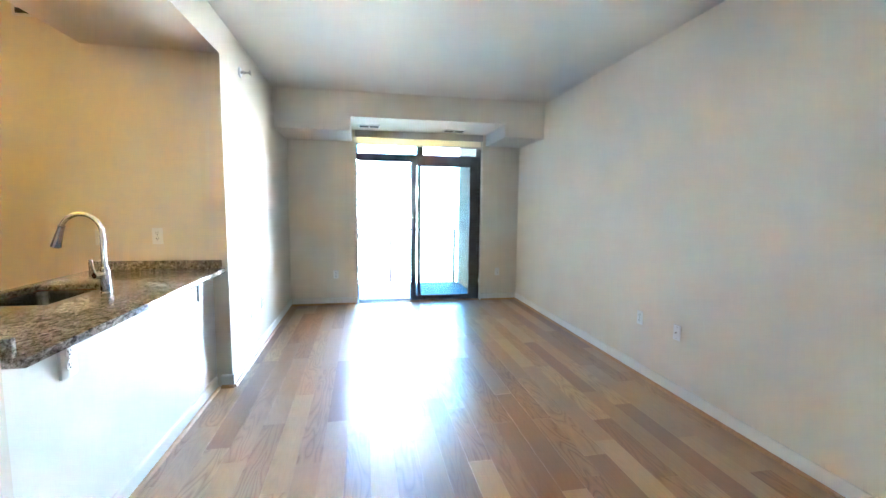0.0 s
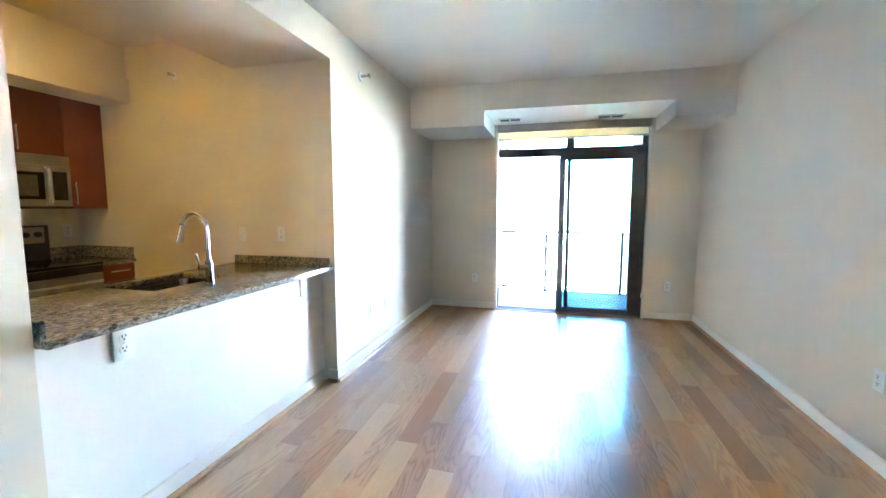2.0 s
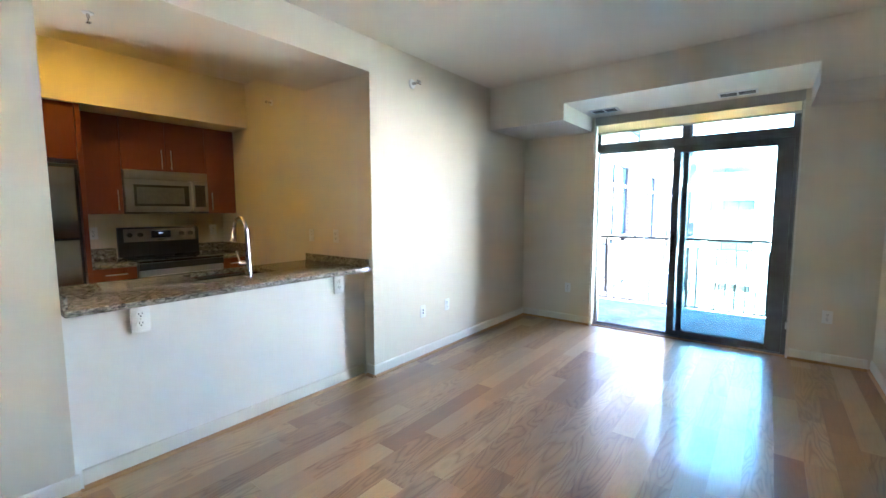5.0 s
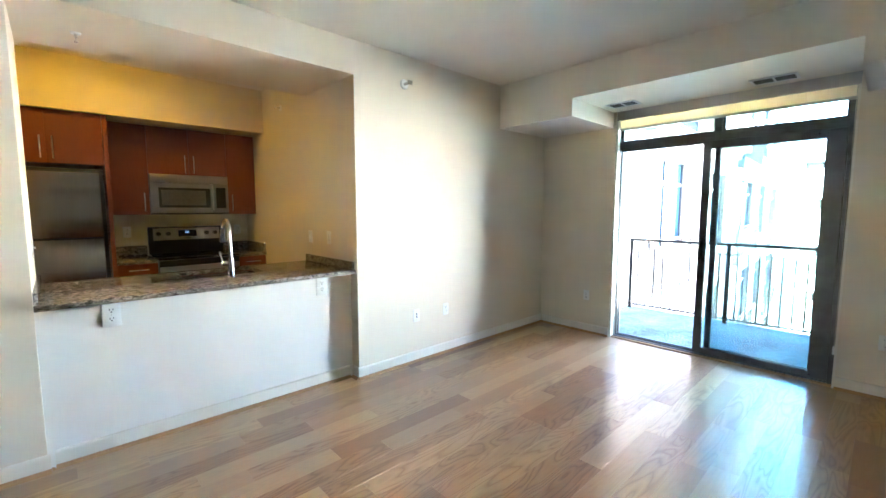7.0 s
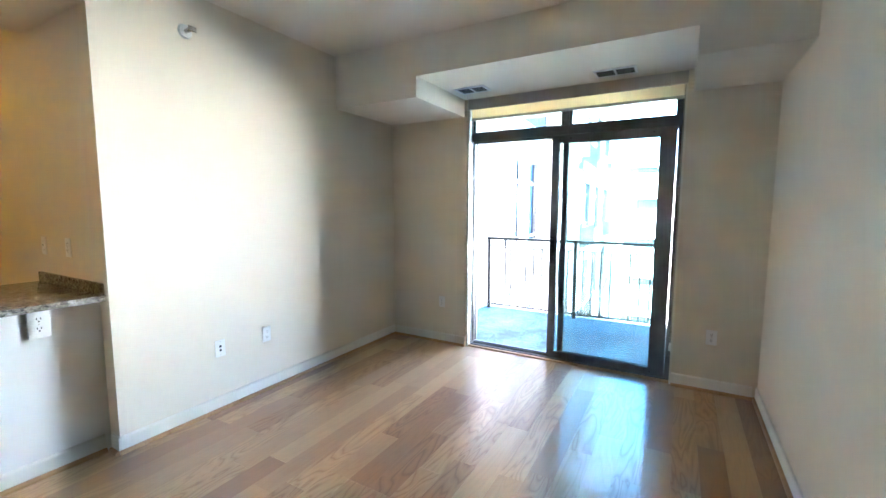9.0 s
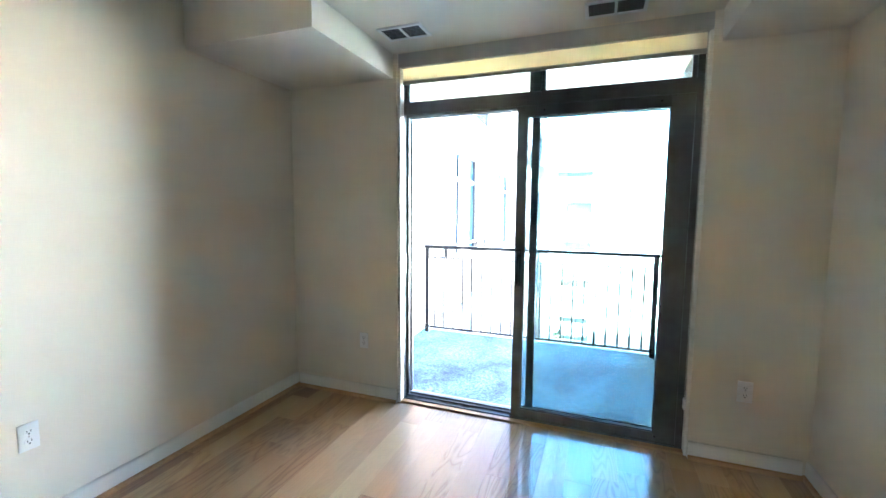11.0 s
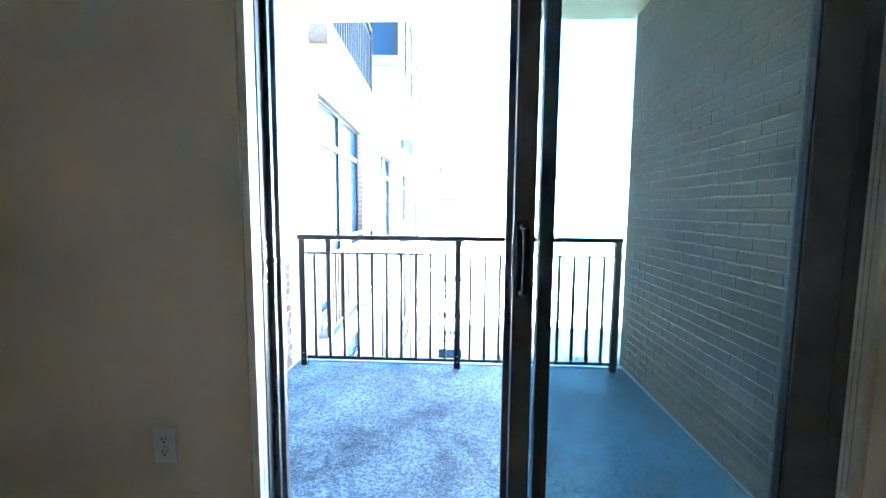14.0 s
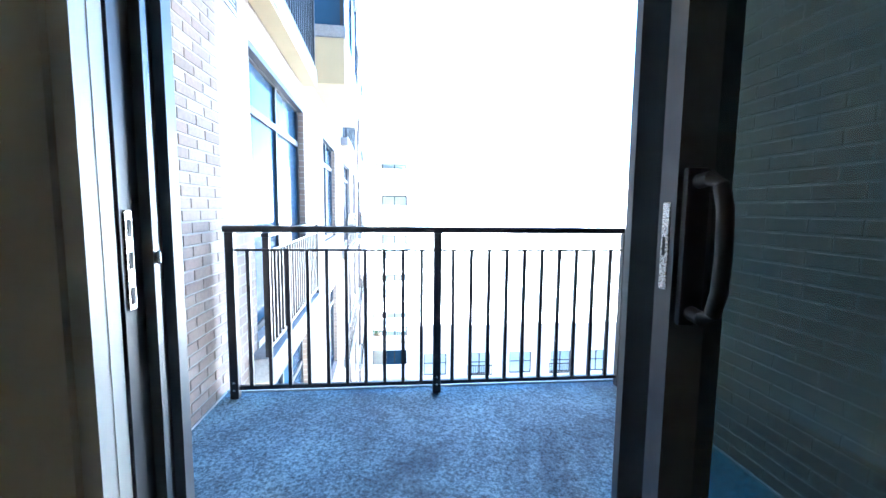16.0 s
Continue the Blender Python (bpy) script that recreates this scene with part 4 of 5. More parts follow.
# ---- balcony ----
BZ, BL, BR, BY = -0.127, -0.592, 2.195, 8.62     # floor level, side walls, slab edge
slab = structure("balcony_floor", B(BL - 0.3, BR + 0.3, YN + 0.222, BY, BZ - 0.2, BZ, bevel=0.006), M_CONC, "blue-grey speckled textured balcony floor", "floor")
bceil = structure("balcony_ceiling", B(BL - 0.3, BR + 0.3, YN + 0.222, 8.73, 2.755, 2.95), M_SOFFIT, "cream painted underside of the balcony above", "ceiling")
ext = structure("wall_outside", many((BL - 0.3, DX0, YN + 0.222, YN + 0.262, BZ, 2.755), (DX1, BR + 0.3, YN + 0.222, YN + 0.262, BZ, 2.755), (DX0, DX1, YN + 0.222, YN + 0.262, 2.48, 2.755), (DX0, DX1, FY + 0.12, YN + 0.262, BZ, -0.004)), M_SLAB, "pale outer wall round the balcony door", "wall")
wall_brick_left = structure("wall_brick_left", B(BL - 0.3, BL - 0.005, YN + 0.262, BY + 0.02, BZ, 2.755), M_MORTAR, "brown brick balcony side wall with pale joints", "brick wall")
wall_brick_right = structure("wall_brick_right", B(BR + 0.005, BR + 0.3, YN + 0.262, BY + 0.04, BZ, 2.755), M_MORTAR, "brown brick balcony side wall with pale joints", "brick wall")
for nm, x, s, y1 in (("trim_sealant_left", BL, 1, BY - 0.02), ("trim_sealant_right", BR, -1, BY - 0.06)):
    structure(nm, B(min(x, x + s * 0.012), max(x, x + s * 0.012), YN + 0.25, y1, BZ + 0.001, BZ + 0.010, bevel=0.003), M_CAULK, "pale sealant line at the foot of the brick wall", "trim")

structure("trim_slab_edge", B(BL + 0.004, BR - 0.004, BY - 0.045, BY - 0.004, BZ + 0.001, BZ + 0.011, bevel=0.003), M_CAULK, "pale metal drip edge along the balcony floor", "trim")
sprinkler(pose(BR, 7.637, 2.545, 0, 0, -90), 1.6, "pale fire sprinkler head on the balcony brick wall")
# added out of view: blocks the sun from the court and the near wing
structure("wall_sun_block", B(-0.6, 60.0, 8.46, 8.72, 2.96, 9.2), M_SLAB, "plain unseen wall added overhead to keep sun off the court", "wall")
# likewise unseen: continues the light block downwards, right of the balcony
structure("wall_side_block", B(BR + 0.31, 60.0, 8.2, 8.45, -13.5, 2.955), M_SLAB, "plain unseen wall added beside the balcony to shade the court", "wall")
RY, RT = 8.50, 0.982   # railing line and top
RX0, RX1, RX2 = -0.50, 0.795, 2.08


def railing(name, pts, base, top, label, group, post_r=0.026, foot=True, n_bal=9, rail_drop=0.145, edge=0.0):
    """Steel guard railing between posts at pts, with balusters, a middle rail and a bottom rail."""
    p0, p1 = Vector((*pts[0], 0)), Vector((*pts[-1], 0))
    along = 0 if abs(p1.x - p0.x) > abs(p1.y - p0.y) else 1
    ob = thing(name, ((p0.x + p1.x) / 2, (p0.y + p1.y) / 2, base), label, "railing", group)

    def bar(a, b, half, z0, z1, bv=0.0):
        lo = [min(a[i], b[i]) for i in (0, 1)]
        hi = [max(a[i], b[i]) for i in (0, 1)]
        c = 1 - along
        lo[c] -= half
        hi[c] += half
        return B(lo[0], hi[0], lo[1], hi[1], z0, z1, bevel=bv, seg=2)

    ext0 = [list(pts[0]), list(pts[-1])]
    sgn = 1 if pts[-1][along] > pts[0][along] else -1
    ext0[0][along] -= sgn * (post_r + 0.012)
    ext0[1][along] += sgn * (post_r + 0.012)
    part("top_rail", bar(ext0[0], ext0[1], 0.030, top - 0.040, top, 0.010), M_RAIL, ob)
    for i, (a, b) in enumerate(zip(pts, pts[1:])):
        a2, b2 = list(a), list(b)
        a2[along] += sgn * post_r
        b2[along] -= sgn * post_r
        part("middle_rail", bar(a2, b2, 0.010, top - rail_drop - 0.014, top - rail_drop), M_RAIL, ob)
        part("bottom_rail", bar(a2, b2, 0.012, base + 0.055, base + 0.080), M_RAIL, ob)
        for k in range(n_bal):
            f = (k + 1) / (n_bal + 1)
            if edge:
                inset = edge / abs(b2[along] - a2[along])
                f = inset + (1 - 2 * inset) * k / (n_bal - 1)
            x, y = a2[0] + (b2[0] - a2[0]) * f, a2[1] + (b2[1] - a2[1]) * f
            part("baluster", B(x - 0.0112, x + 0.0112, y - 0.0112, y + 0.0112, base + 0.08, top - rail_drop - 0.014), M_RAIL, ob, "", False)
    for x, y in pts:
        post = part("post", B(x - post_r, x + post_r, y - post_r, y + post_r, base, top - 0.040, bevel=0.003), M_RAIL, ob)
        if foot:
            for z in (0.06, 0.11):
                part("bolt", cyl(bmesh.new(), (x, y - post_r - 0.004, base + z), (x, y - post_r, base + z), 0.007, n=8), M_NICKEL, post)
    return ob


railing("balcony_railing", [(RX0, RY), (RX1, RY), (RX2, RY)], BZ, RT, "dark painted steel balcony railing with thin balusters", "railings", n_bal=10, edge=0.078)

# ---- the neighbouring wing ----
FX0, STOREY = -0.62, 3.05
wing = thing("apartment_wing", (-3.0, 17.5, -13.6), "sunlit brick apartment wing with tall dark-framed windows", "building")
openings = [(9.40, 11.80, 0.0, True), (13.75, 15.75, 0.55, False), (17.9, 20.4, 0.0, True), (22.0, 23.6, 0.55, False), (25.2, 27.6, 0.0, True)]
Y_END, ZTOP, ZBASE = 30.0, 8.9, -13.6
levels = [-4, -3, -2, -1, 0, 1, 2]


def pier(y0, y1, z0, z1, name="brick_pier"):
    part(name, B(FX0 - 0.35, FX0, y0, y1, z0, z1), M_FACADE, wing, "", False)


for k in levels:
    z0 = -0.1 + k * STOREY
    prev = BY + 0.022
    for y0, y1, sill, door_like in openings:
        pier(prev, y0, z0, z0 + STOREY)
        pier(y0, y1, z0 + 2.53, z0 + STOREY, "brick_spandrel")
        if sill:
            pier(y0, y1, z0, z0 + sill, "brick_apron")
        prev = y1
    pier(prev, Y_END, z0, z0 + STOREY)
part("brick_base", B(FX0 - 0.35, FX0, BY + 0.022, Y_END, ZBASE, -0.1 - 4 * STOREY), M_FACADE, wing, "", False)
part("brick_infill", B(FX0 - 0.45, FX0 - 0.12, YN, BY + 0.022, 2.951, ZTOP), M_FACADE, wing, "", False)
part("brick_infill", B(FX0 - 0.45, FX0 - 0.12, YN, BY + 0.022, ZBASE, BZ - 0.2), M_FACADE, wing, "", False)
part("parapet", B(FX0 - 0.4, FX0 + 0.04, BY + 0.022, Y_END, -0.1 + 3 * STOREY, -0.1 + 3 * STOREY + 0.35), M_SLAB, wing, "pale parapet coping")
part("core", B(-6.5, FX0 - 0.351, BY + 0.022, Y_END, ZBASE, 8.7), M_SLAB, wing)


def wing_window(y0, y1, z0, z1, door_like):
    x = FX0 - 0.075
    fr = 0.06
    w = part("window", many((x - 0.05, x, y0, y0 + fr, z0, z1), (x - 0.05, x, y1 - fr, y1, z0, z1), (x - 0.05, x, y0 + fr, y1 - fr, z1 - fr, z1), (x - 0.05, x, y0 + fr, y1 - fr, z0, z0 + fr), (x - 0.05, x, y0 + fr, y1 - fr, z1 - 0.52, z1 - 0.45)), M_DARKFRAME, wing, "dark aluminium window frame", False)
    ym = (y0 + y1) / 2
    part("mullion", B(x - 0.048, x - 0.002, ym - 0.03, ym + 0.03, z0 + fr, z1 - fr), M_DARKFRAME, w)
    for a, b in ((y0 + fr, ym - 0.03), (ym + 0.03, y1 - fr)):
        part("pane", B(x - 0.035, x - 0.028, a, b, z0 + fr, z1 - 0.52), M_FARGLASS, w, "blue reflecting glass")
        part("upper_pane", B(x - 0.035, x - 0.028, a, b, z1 - 0.45, z1 - fr), M_FARGLASS, w, "blue reflecting glass")
    part("steel_lintel", B(FX0 - 0.074, FX0 - 0.004, y0, y1, z1 - 0.05, z1 - 0.001), M_DARKFRAME, w, "dark steel lintel", False)
    part("window_sill", B(FX0 - 0.075, FX0 + 0.015, y0 - 0.02, y1 + 0.02, z0 - 0.06, z0 - 0.001), M_SLAB, w, "pale stone sill", False)


for k in levels:
    z0 = -0.1 + k * STOREY
    for y0, y1, sill, door_like in openings:
        if k > 0 and y0 == 13.75:
            continue
        wing_window(y0, y1, z0 + max(sill, 0.06), z0 + 2.53, door_like)


# the wing stands a little askew to the flat
ASKEW = Matrix.Translation((FX0, BY + 0.022, 0)) @ Matrix.Rotation(radians(2.86), 4, "Z") @ Matrix.Translation((-FX0, -BY - 0.022, 0))


def juliet(y0, y1, z, n):
    """A shallow balcony ledge and its railing in front of a tall window."""
    ob = part("balcony_ledge", B(FX0 + 0.001, FX0 + 0.19, y0, y1, z - 0.20, z, bevel=0.006), M_LEDGE, wing, "grey concrete balcony ledge")
    part("ledge_soffit", B(FX0 + 0.006, FX0 + 0.183, y0 + 0.01, y1 - 0.01, z - 0.225, z - 0.2005), M_SOFFIT, ob, "cream underside")
    r = railing("juliet_railing", [(FX0 + 0.15, y0 + 0.05), (FX0 + 0.15, y1 - 0.05)], z, z + 1.0, "dark steel railing on the shallow neighbouring balcony", "railings", 0.024, False, n)
    r.matrix_basis = ASKEW @ r.matrix_basis


def bay(y0, y1, z):
    """A projecting bay: cream panel, grey sill, tall glazing and a flat cap."""
    x0, x1 = FX0 + 0.001, FX0 + 0.50
    ob = part("bay_panel", B(x0, x1, y0, y1, z, z + 0.68, bevel=0.004), M_SOFFIT, wing, "cream bay panel")
    part("bay_sill", B(x0, x1 + 0.02, y0 - 0.02, y1 + 0.02, z + 0.681, z + 0.86, bevel=0.006), M_LEDGE, ob, "grey concrete sill")
    part("bay_cap", B(x0, x1 + 0.02, y0 - 0.02, y1 + 0.02, z + 2.60, z + 2.78, bevel=0.006), M_LEDGE, ob, "grey concrete cap")
    f = 0.06
    za, zb = z + 0.861, z + 2.599
    fr = many((x1 - f, x1, y0, y0 + f, za, zb), (x1 - f, x1, y1 - f, y1, za, zb), (x0, x0 + f, y0, y0 + f, za, zb), (x1 - f, x1, (y0 + y1) / 2 - f / 2, (y0 + y1) / 2 + f / 2, za, zb))
    part("bay_frame", fr, M_DARKFRAME, ob, "dark window frame", False)
    part("bay_side_pane", B(x0 + f, x1 - f, y0 + 0.025, y0 + 0.035, za, zb), M_FARGLASS, ob, "blue reflecting glass")
    for a, b in ((y0 + f, (y0 + y1) / 2 - f / 2), ((y0 + y1) / 2 + f / 2, y1 - f)):
        part("bay_pane", B(x1 - 0.035, x1 - 0.025, a, b, za, zb), M_FARGLASS, ob, "blue reflecting glass")
    part("bay_core", B(x0, x1 - 0.05, y0 + 0.05, y1, za, zb), M_DARKFRAME, ob)


for k in (1, 2):
    bay(12.55, 16.1, k * STOREY - 0.06)
for k in (-2, -1, 0, 1, 2):
    juliet(9.12, 11.80, k * STOREY - 0.10, 20)
    juliet(17.3, 21.0, k * STOREY - 0.10, 20)
    juliet(24.9, 27.9, k * STOREY - 0.10, 14)
louvre = thing("wall_louvre", (FX0, 9.0, 2.60), "pale metal louvre set in the brick facade", "vent")
part("frame", many((FX0 - 0.002, FX0 + 0.012, 8.82, 9.14, 2.47, 2.49), (FX0 - 0.002, FX0 + 0.012, 8.82, 9.14, 2.75, 2.77), (FX0 - 0.002, FX0 + 0.012, 8.82, 8.84, 2.49, 2.75), (FX0 - 0.002, FX0 + 0.012, 9.12, 9.14, 2.49, 2.75)), M_SLAB, louvre)
part("backing", B(FX0 - 0.001, FX0 + 0.001, 8.84, 9.12, 2.49, 2.75), M_SLOT, louvre)
for i in range(8):
    part("slat", B(FX0 + 0.001, FX0 + 0.004, 8.84, 9.12, 2.500 + i * 0.031, 2.512 + i * 0.031), M_VALANCE, louvre, "", False)
for ob in (wing, louvre):
    ob.matrix_basis = ASKEW @ ob.matrix_basis

# ---- the building across the court ----
FYF = 38.0
far = thing("apartment_block", (12.0, FYF + 5, ZBASE), "pale brick apartment block across the court", "building")
wins = [(2.3, 4.15), (5.95, 7.7), (9.3, 11.15), (12.75, 14.5), (15.85, 17.6)]
prev = 1.0
for a, b in wins:
    part("brick_pier", B(prev, a, FYF, FYF + 0.4, -12.3, -10.5), M_FARBRICK, far, "", False)
    prev = b
part("brick_pier", B(prev, 60, FYF, FYF + 0.4, -12.3, -10.5), M_FARBRICK, far, "", False)
part("upper_wall", B(1.0, 60, FYF, FYF + 0.4, -10.5, 3.6), M_FARBRICK, far, "", False)
part("base_wall", B(1.0, 60, FYF, FYF + 0.4, ZBASE, -12.3), M_FARBRICK, far, "", False)
part("roof", B(-8, 0.999, FYF - 0.1, FYF + 12, 4.5, 4.8), M_SLAB, far, "pale flat roof edge")
part("roof", B(1.0, 60, FYF - 0.1, FYF + 12, 3.6, 3.9), M_SLAB, far, "pale flat roof edge")
part("core", B(-8, 60, FYF + 1.7, FYF + 11.9, ZBASE, 3.55), M_SLAB, far)
for a, b in wins:
    w = part("window", many((a, a + 0.08, FYF + 0.15, FYF + 0.22, -12.3, -10.5), (b - 0.08, b, FYF + 0.15, FYF + 0.22, -12.3, -10.5), (a + 0.08, b - 0.08, FYF + 0.15, FYF + 0.22, -10.58, -10.5), (a + 0.08, b - 0.08, FYF + 0.15, FYF + 0.22, -12.3, -12.22), ((a + b) / 2 - 0.04, (a + b) / 2 + 0.04, FYF + 0.15, FYF + 0.22, -12.22, -10.58), (a + 0.08, b - 0.08, FYF + 0.16, FYF + 0.21, -11.35, -11.28)), M_DARKFRAME, far, "dark window frame", False)
    part("pane", B(a + 0.05, b - 0.05, FYF + 0.19, FYF + 0.20, -12.25, -10.55), M_WASHEDGLASS, w, "blue reflecting glass")


def far_balustrade(z):
    """A railing of thin bars on a kerb, in place of a solid parapet."""
    kerb = part("balcony_kerb", B(-1.75, 1.0, FYF - 0.1, FYF + 0.02, z, z + 0.35), M_FARBRICK, far, "pale balcony kerb", False)
    part("rail", B(-1.75, 1.0, FYF - 0.07, FYF - 0.01, z + 1.02, z + 1.08), M_RAIL, kerb, "dark steel handrail", False)
    for j in range(16):
        xb = -1.70 + j * 0.175
        part("baluster", B(xb, xb + 0.025, FYF - 0.05, FYF - 0.025, z + 0.35, z + 1.02), M_RAIL, kerb, "", False)


part("blank_wall", B(-8, -1.75, FYF, FYF + 0.4, ZBASE, 4.5), M_FARBRICK, far, "", False)
part("recess_base", B(-1.75, 1.0, FYF, FYF + 1.7, ZBASE, -12.57), M_FARBRICK, far, "", False)
for i in range(6):
    z = -12.35 + i * STOREY
    part("recess_wall", B(-1.75, 1.0, FYF + 1.4, FYF + 1.7, z, z + STOREY), M_FARBRICK, far, "", False)
    part("balcony_slab", B(-1.75, 1.0, FYF - 0.1, FYF + 1.4, z - 0.22, z), M_SOFFIT, far, "cream balcony slab")
    w = part("balcony_door", many((-1.0, -0.92, FYF + 1.33, FYF + 1.4, z, z + 2.2), (0.87, 0.95, FYF + 1.33, FYF + 1.4, z, z + 2.2), (-0.92, 0.87, FYF + 1.33, FYF + 1.4, z + 2.12, z + 2.2), (-0.06, 0.02, FYF + 1.33, FYF + 1.4, z, z + 2.12)), M_DARKFRAME, far, "dark balcony door frame", False)
    part("pane", B(-0.92, 0.87, FYF + 1.36, FYF + 1.38, z, z + 2.12), M_FARGLASS if i == 0 else M_WASHEDGLASS, w, "blue reflecting glass")
    part("lintel", B(-1.75, 1.0, FYF - 0.05, FYF + 0.3, z + 2.25, z + STOREY - 0.22), M_FARBRICK, far, "", False)
    if i in (1, 2, 3):
        far_balustrade(z)
        continue
    part("balcony_parapet", B(-1.75, 1.0, FYF - 0.1, FYF + 0.02, z, z + 1.08), M_FARBRICK, far, "pale solid balcony parapet", False)
part("exhaust_hood", B(13.3, 14.0, FYF - 0.25, FYF, -2.75, -2.2, bevel=0.03), M_LEDGE, far, "grey exhaust hood")
for a, b in ((6.15, 6.55), (7.15, 7.45)):
    part("exhaust_grille", B(a, b, FYF - 0.05, FYF, -6.35, -5.85, bevel=0.02), M_LEDGE, far, "small grey exhaust grille")
for a, b in (wins[1], wins[3]):
    jr = part("window_guard", B(a - 0.15, b + 0.15, FYF - 0.2, FYF - 0.14, -11.52, -11.45), M_RAIL, far, "dark steel window guard", False)
    part("guard_rail", B(a - 0.15, b + 0.15, FYF - 0.2, FYF - 0.14, -12.28, -12.2), M_RAIL, jr, "", False)
    for j in range(13):
        xb = a - 0.13 + j * (b - a + 0.24) / 12
        part("guard_bar", B(xb - 0.015, xb + 0.015, FYF - 0.185, FYF - 0.155, -12.2, -11.52), M_RAIL, jr, "", False)
    for xb in (a - 0.13, b + 0.11):
        part("guard_bracket", B(xb - 0.015, xb + 0.015, FYF - 0.155, FYF, -11.5, -11.46), M_RAIL, jr, "", False)


def balcony_plant(x, z, seed, label):
    """A potted shrub of many small leaves."""
    ob = thing("potted_plant", (x, FYF + 0.35, z), label, "plant")
    part("pot", cyl(bmesh.new(), (x, FYF + 0.35, z), (x, FYF + 0.35, z + 0.45), 0.20, 0.27, 16), M_SHOE, ob, "brown pot")
    rp = random.Random(seed)
    vs, fs = [], []
    for j in range(260):
        c = Vector((x + rp.gauss(0, 0.22), FYF + 0.35 + rp.gauss(0, 0.16), z + 0.45 + abs(rp.gauss(0.35, 0.28))))
        d = Vector((rp.uniform(-1, 1), rp.uniform(-1, 1), rp.uniform(-0.4, 1))).normalized()
        e = d.orthogonal().normalized()
        n0 = len(vs)
        vs += [c - d * 0.07, c + e * 0.03, c + d * 0.07, c - e * 0.03]
        fs.append((n0, n0 + 1, n0 + 2, n0 + 3))
    me = bpy.data.meshes.new("foliage")
    me.from_pydata([v - Vector((x, FYF + 0.35, z)) for v in vs], [], fs)
    me.materials.append(M_LEAF)
    crown = new("foliage", me)
    crown.parent = ob


balcony_plant(-1.35, -12.35 + STOREY, 5, "green potted shrub on the distant balcony")
balcony_plant(-0.95, -12.35 + 3 * STOREY, 9, "green potted shrub on the distant balcony")
ground = structure("ground", B(-400, 400, -400, 400, ZBASE - 0.2, ZBASE), M_GROUND, "grey paved court far below", "ground")

# ---- planks of the oak floor ----
rnd = random.Random(7)
PW = 0.135
x = WR - 0.002


def plank_mesh(w, l, t=0.012, c=0.0003):
    me = bpy.data.meshes.new("plank")
    a, b = w / 2 - 0.0002, l / 2 - 0.0002
    vs = [(sx * a, sy * b, z) for z in (-t, -c) for sx, sy in ((-1, -1), (1, -1), (1, 1), (-1, 1))]
    vs += [(sx * (a - c), sy * (b - c), 0) for sx, sy in ((-1, -1), (1, -1), (1, 1), (-1, 1))]
    fs = [(8, 9, 10, 11)] + [(i + o, (i + 1) % 4 + o, (i + 1) % 4 + 4 + o, i + 4 + o) for o in (0, 4) for i in range(4)]
    me.from_pydata(vs, [], fs)
    me.materials.append(M_OAK)
    return me


while x > BAR + 0.001:
    w = min(PW, x - BAR)
    y = YS - rnd.uniform(0.0, 0.9)
    while y < YN + 0.02:
        l = rnd.choice((0.45, 0.62, 0.8, 0.95, 1.1, 1.2, 1.2, 1.4))
        y0, y1 = max(y, YS), min(y + l, YN + 0.022)
        if DX0 - 0.02 < x - w / 2 < DX1 + 0.02:
            y1 = min(y + l, YN + 0.022)
        else:
            y1 = min(y1, YN)
        y += l
        if y1 - y0 < 0.02 or (x - w / 2 < WL and (y0 + y1) / 2 > YK + 0.3 and y0 > YK):
            continue
        p = new("plank", plank_mesh(w, y1 - y0))
        p.parent = floor
        p.location = Vector((x - w / 2, (y0 + y1) / 2, rnd.uniform(-0.0004, -0.0001))) - ORIGIN[floor]
        p.rotation_euler = (rnd.uniform(-0.0006, 0.0006), rnd.gauss(0.0, 0.0022), 0)
    x -= PW
kit = part("kitchen_flooring", B(KX, BAR - 0.12, KS, YK, -0.012, -0.001), M_OAK, floor, "oak flooring in the kitchen")

# ---- bricks of the balcony walls ----
BW, BH, BJ = 0.194, 0.057, 0.0098


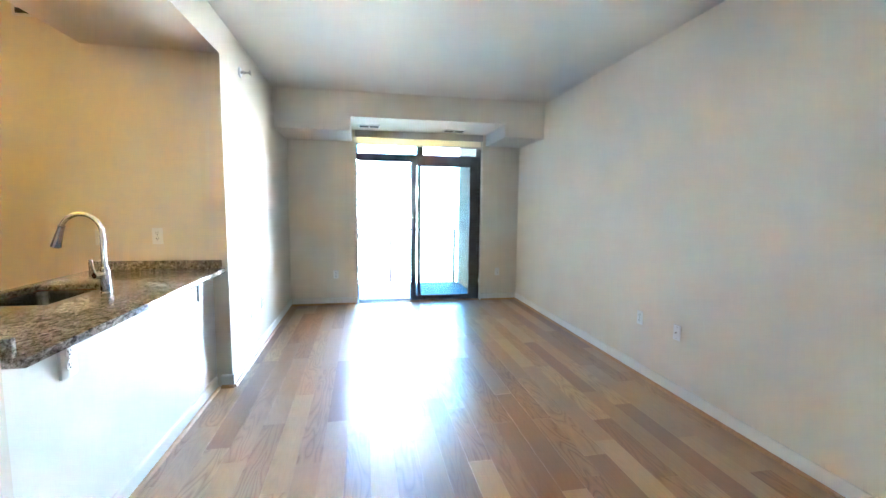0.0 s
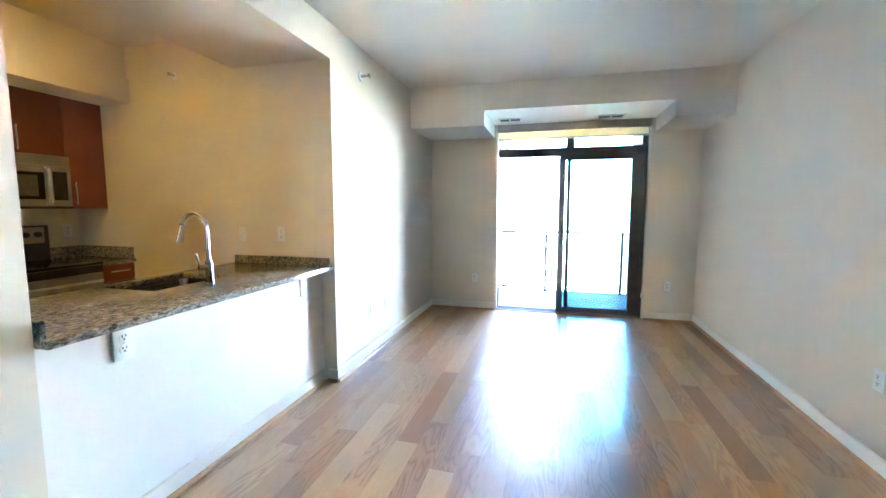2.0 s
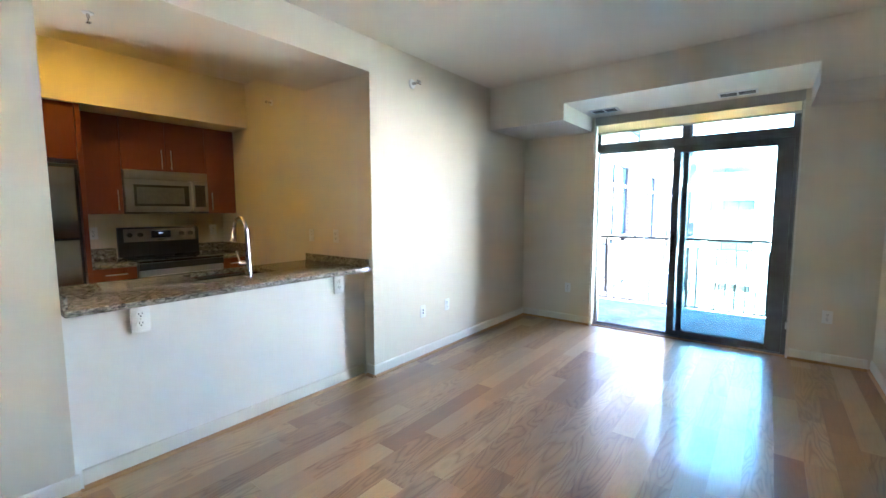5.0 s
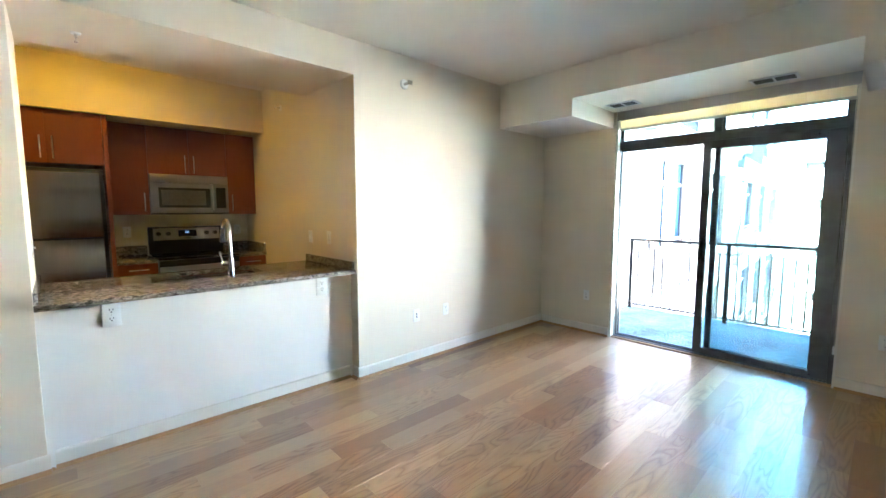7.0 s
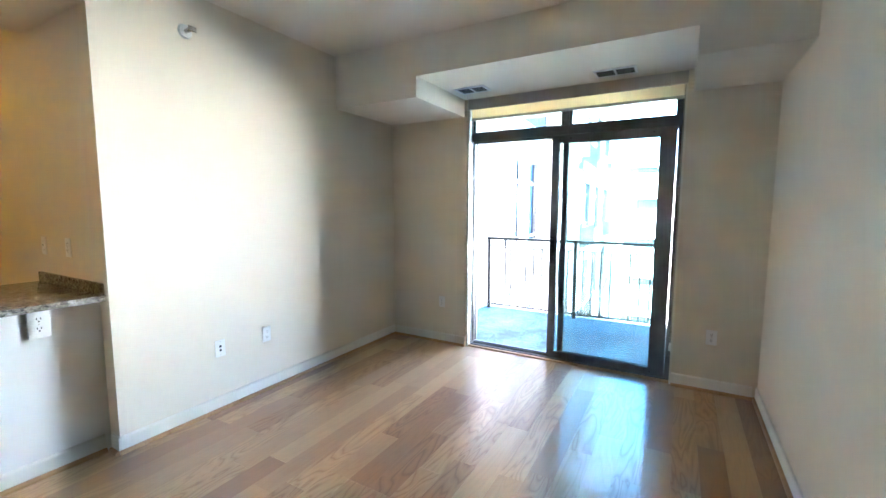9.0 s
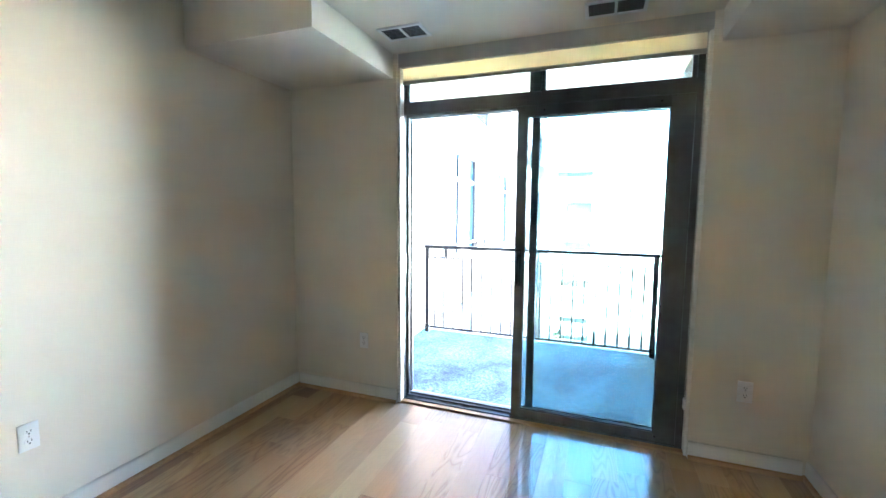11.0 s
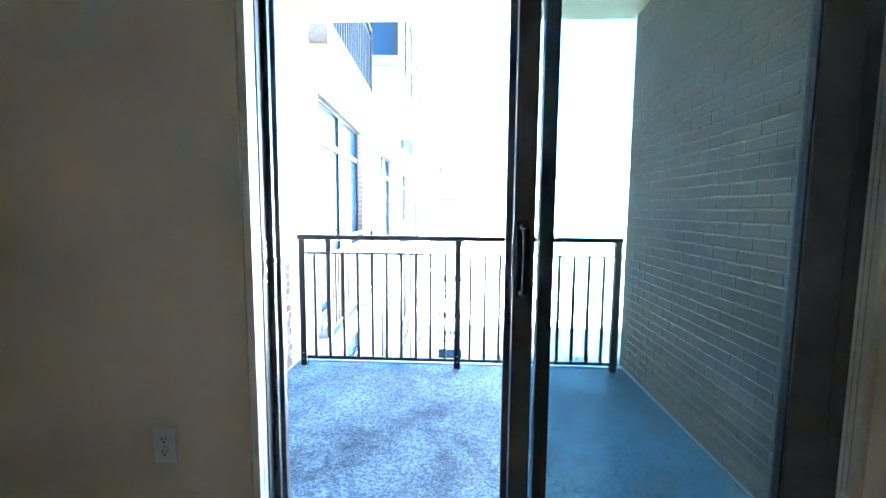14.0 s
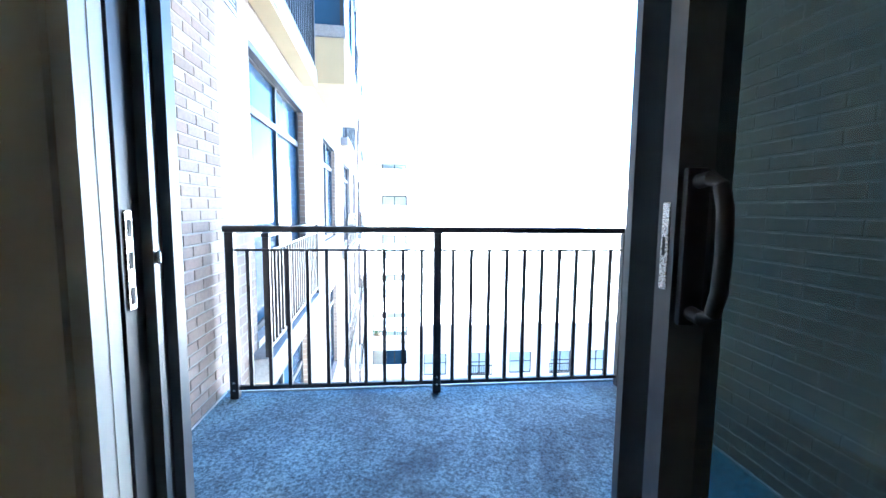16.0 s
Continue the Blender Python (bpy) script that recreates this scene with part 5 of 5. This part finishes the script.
def brick_mesh(w):
    me = bpy.data.meshes.new("brick")
    d, c = 0.013, 0.003
    vs = []
    for x_, in_ in ((-d, 0.0), (-c, 0.0), (0.0, c)):
        vs += [(x_, sy * (w / 2 - in_), sz * (BH / 2 - in_)) for sy, sz in ((-1, -1), (1, -1), (1, 1), (-1, 1))]
    fs = [(8, 9, 10, 11)] + [(i + o, (i + 1) % 4 + o, (i + 1) % 4 + 4 + o, i + 4 + o) for o in (0, 4) for i in range(4)]
    me.from_pydata(vs, [], fs)
    me.materials.append(M_BRICK)
    return me


FULL, HALF = brick_mesh(BW), brick_mesh((BW - BJ) / 2)


def lay(wall, plane, s, y_near, y_far, budget, prefer):
    """Running bond on a wall plane, the stretch that the walk passes nearest as single bricks."""
    spots = []
    z = BZ + BJ + BH / 2
    c = 0
    while z + BH / 2 < 2.755:
        y = y_far
        if c % 2:
            spots.append((y - (BW - BJ) / 4, z, HALF))
            y -= (BW - BJ) / 2 + BJ
        while y - BW > y_near:
            spots.append((y - BW / 2, z, FULL))
            y -= BW + BJ
        if y - y_near > 0.04:
            spots.append(((y + y_near) / 2, z, brick_mesh(y - y_near)))
        z += BH + BJ
        c += 1
    spots.sort(key=lambda q: prefer(q))
    joined_v, joined_f = [], []
    r2 = random.Random(3)
    for i, (y, z, me) in enumerate(spots):
        off = r2.uniform(-0.0012, 0.0008)
        if i < budget:
            b = new("brick", me)
            b.parent = wall
            b.location = Vector((plane + s * off, y, z)) - ORIGIN[wall]
            if s < 0:
                b.rotation_euler = (0, 0, math.pi)
        else:
            base = len(joined_v)
            for v in me.vertices:
                joined_v.append((s * (v.co.x + off), y + s * v.co.y, z + v.co.z))
            joined_f += [tuple(k + base for k in p.vertices) for p in me.polygons]
    if joined_v:
        me = bpy.data.meshes.new("brickwork")
        me.from_pydata(joined_v, [], joined_f)
        me.materials.append(M_BRICK)
        ob = new("brickwork", me)
        ob.parent = wall
        ob.location = Vector((plane, 0, 0)) - ORIGIN[wall]
        ob["kind"] = "stuff"


lay(wall_brick_right, BR, -1, YN + 0.25, BY + 0.038, 300, lambda q: abs(q[1] - 1.1) + 0.5 * (8.6 - q[0]))
lay(wall_brick_left, BL, 1, YN + 0.25, BY + 0.018, 300, lambda q: abs(q[1] - 1.0) + 0.9 * (8.6 - q[0]))
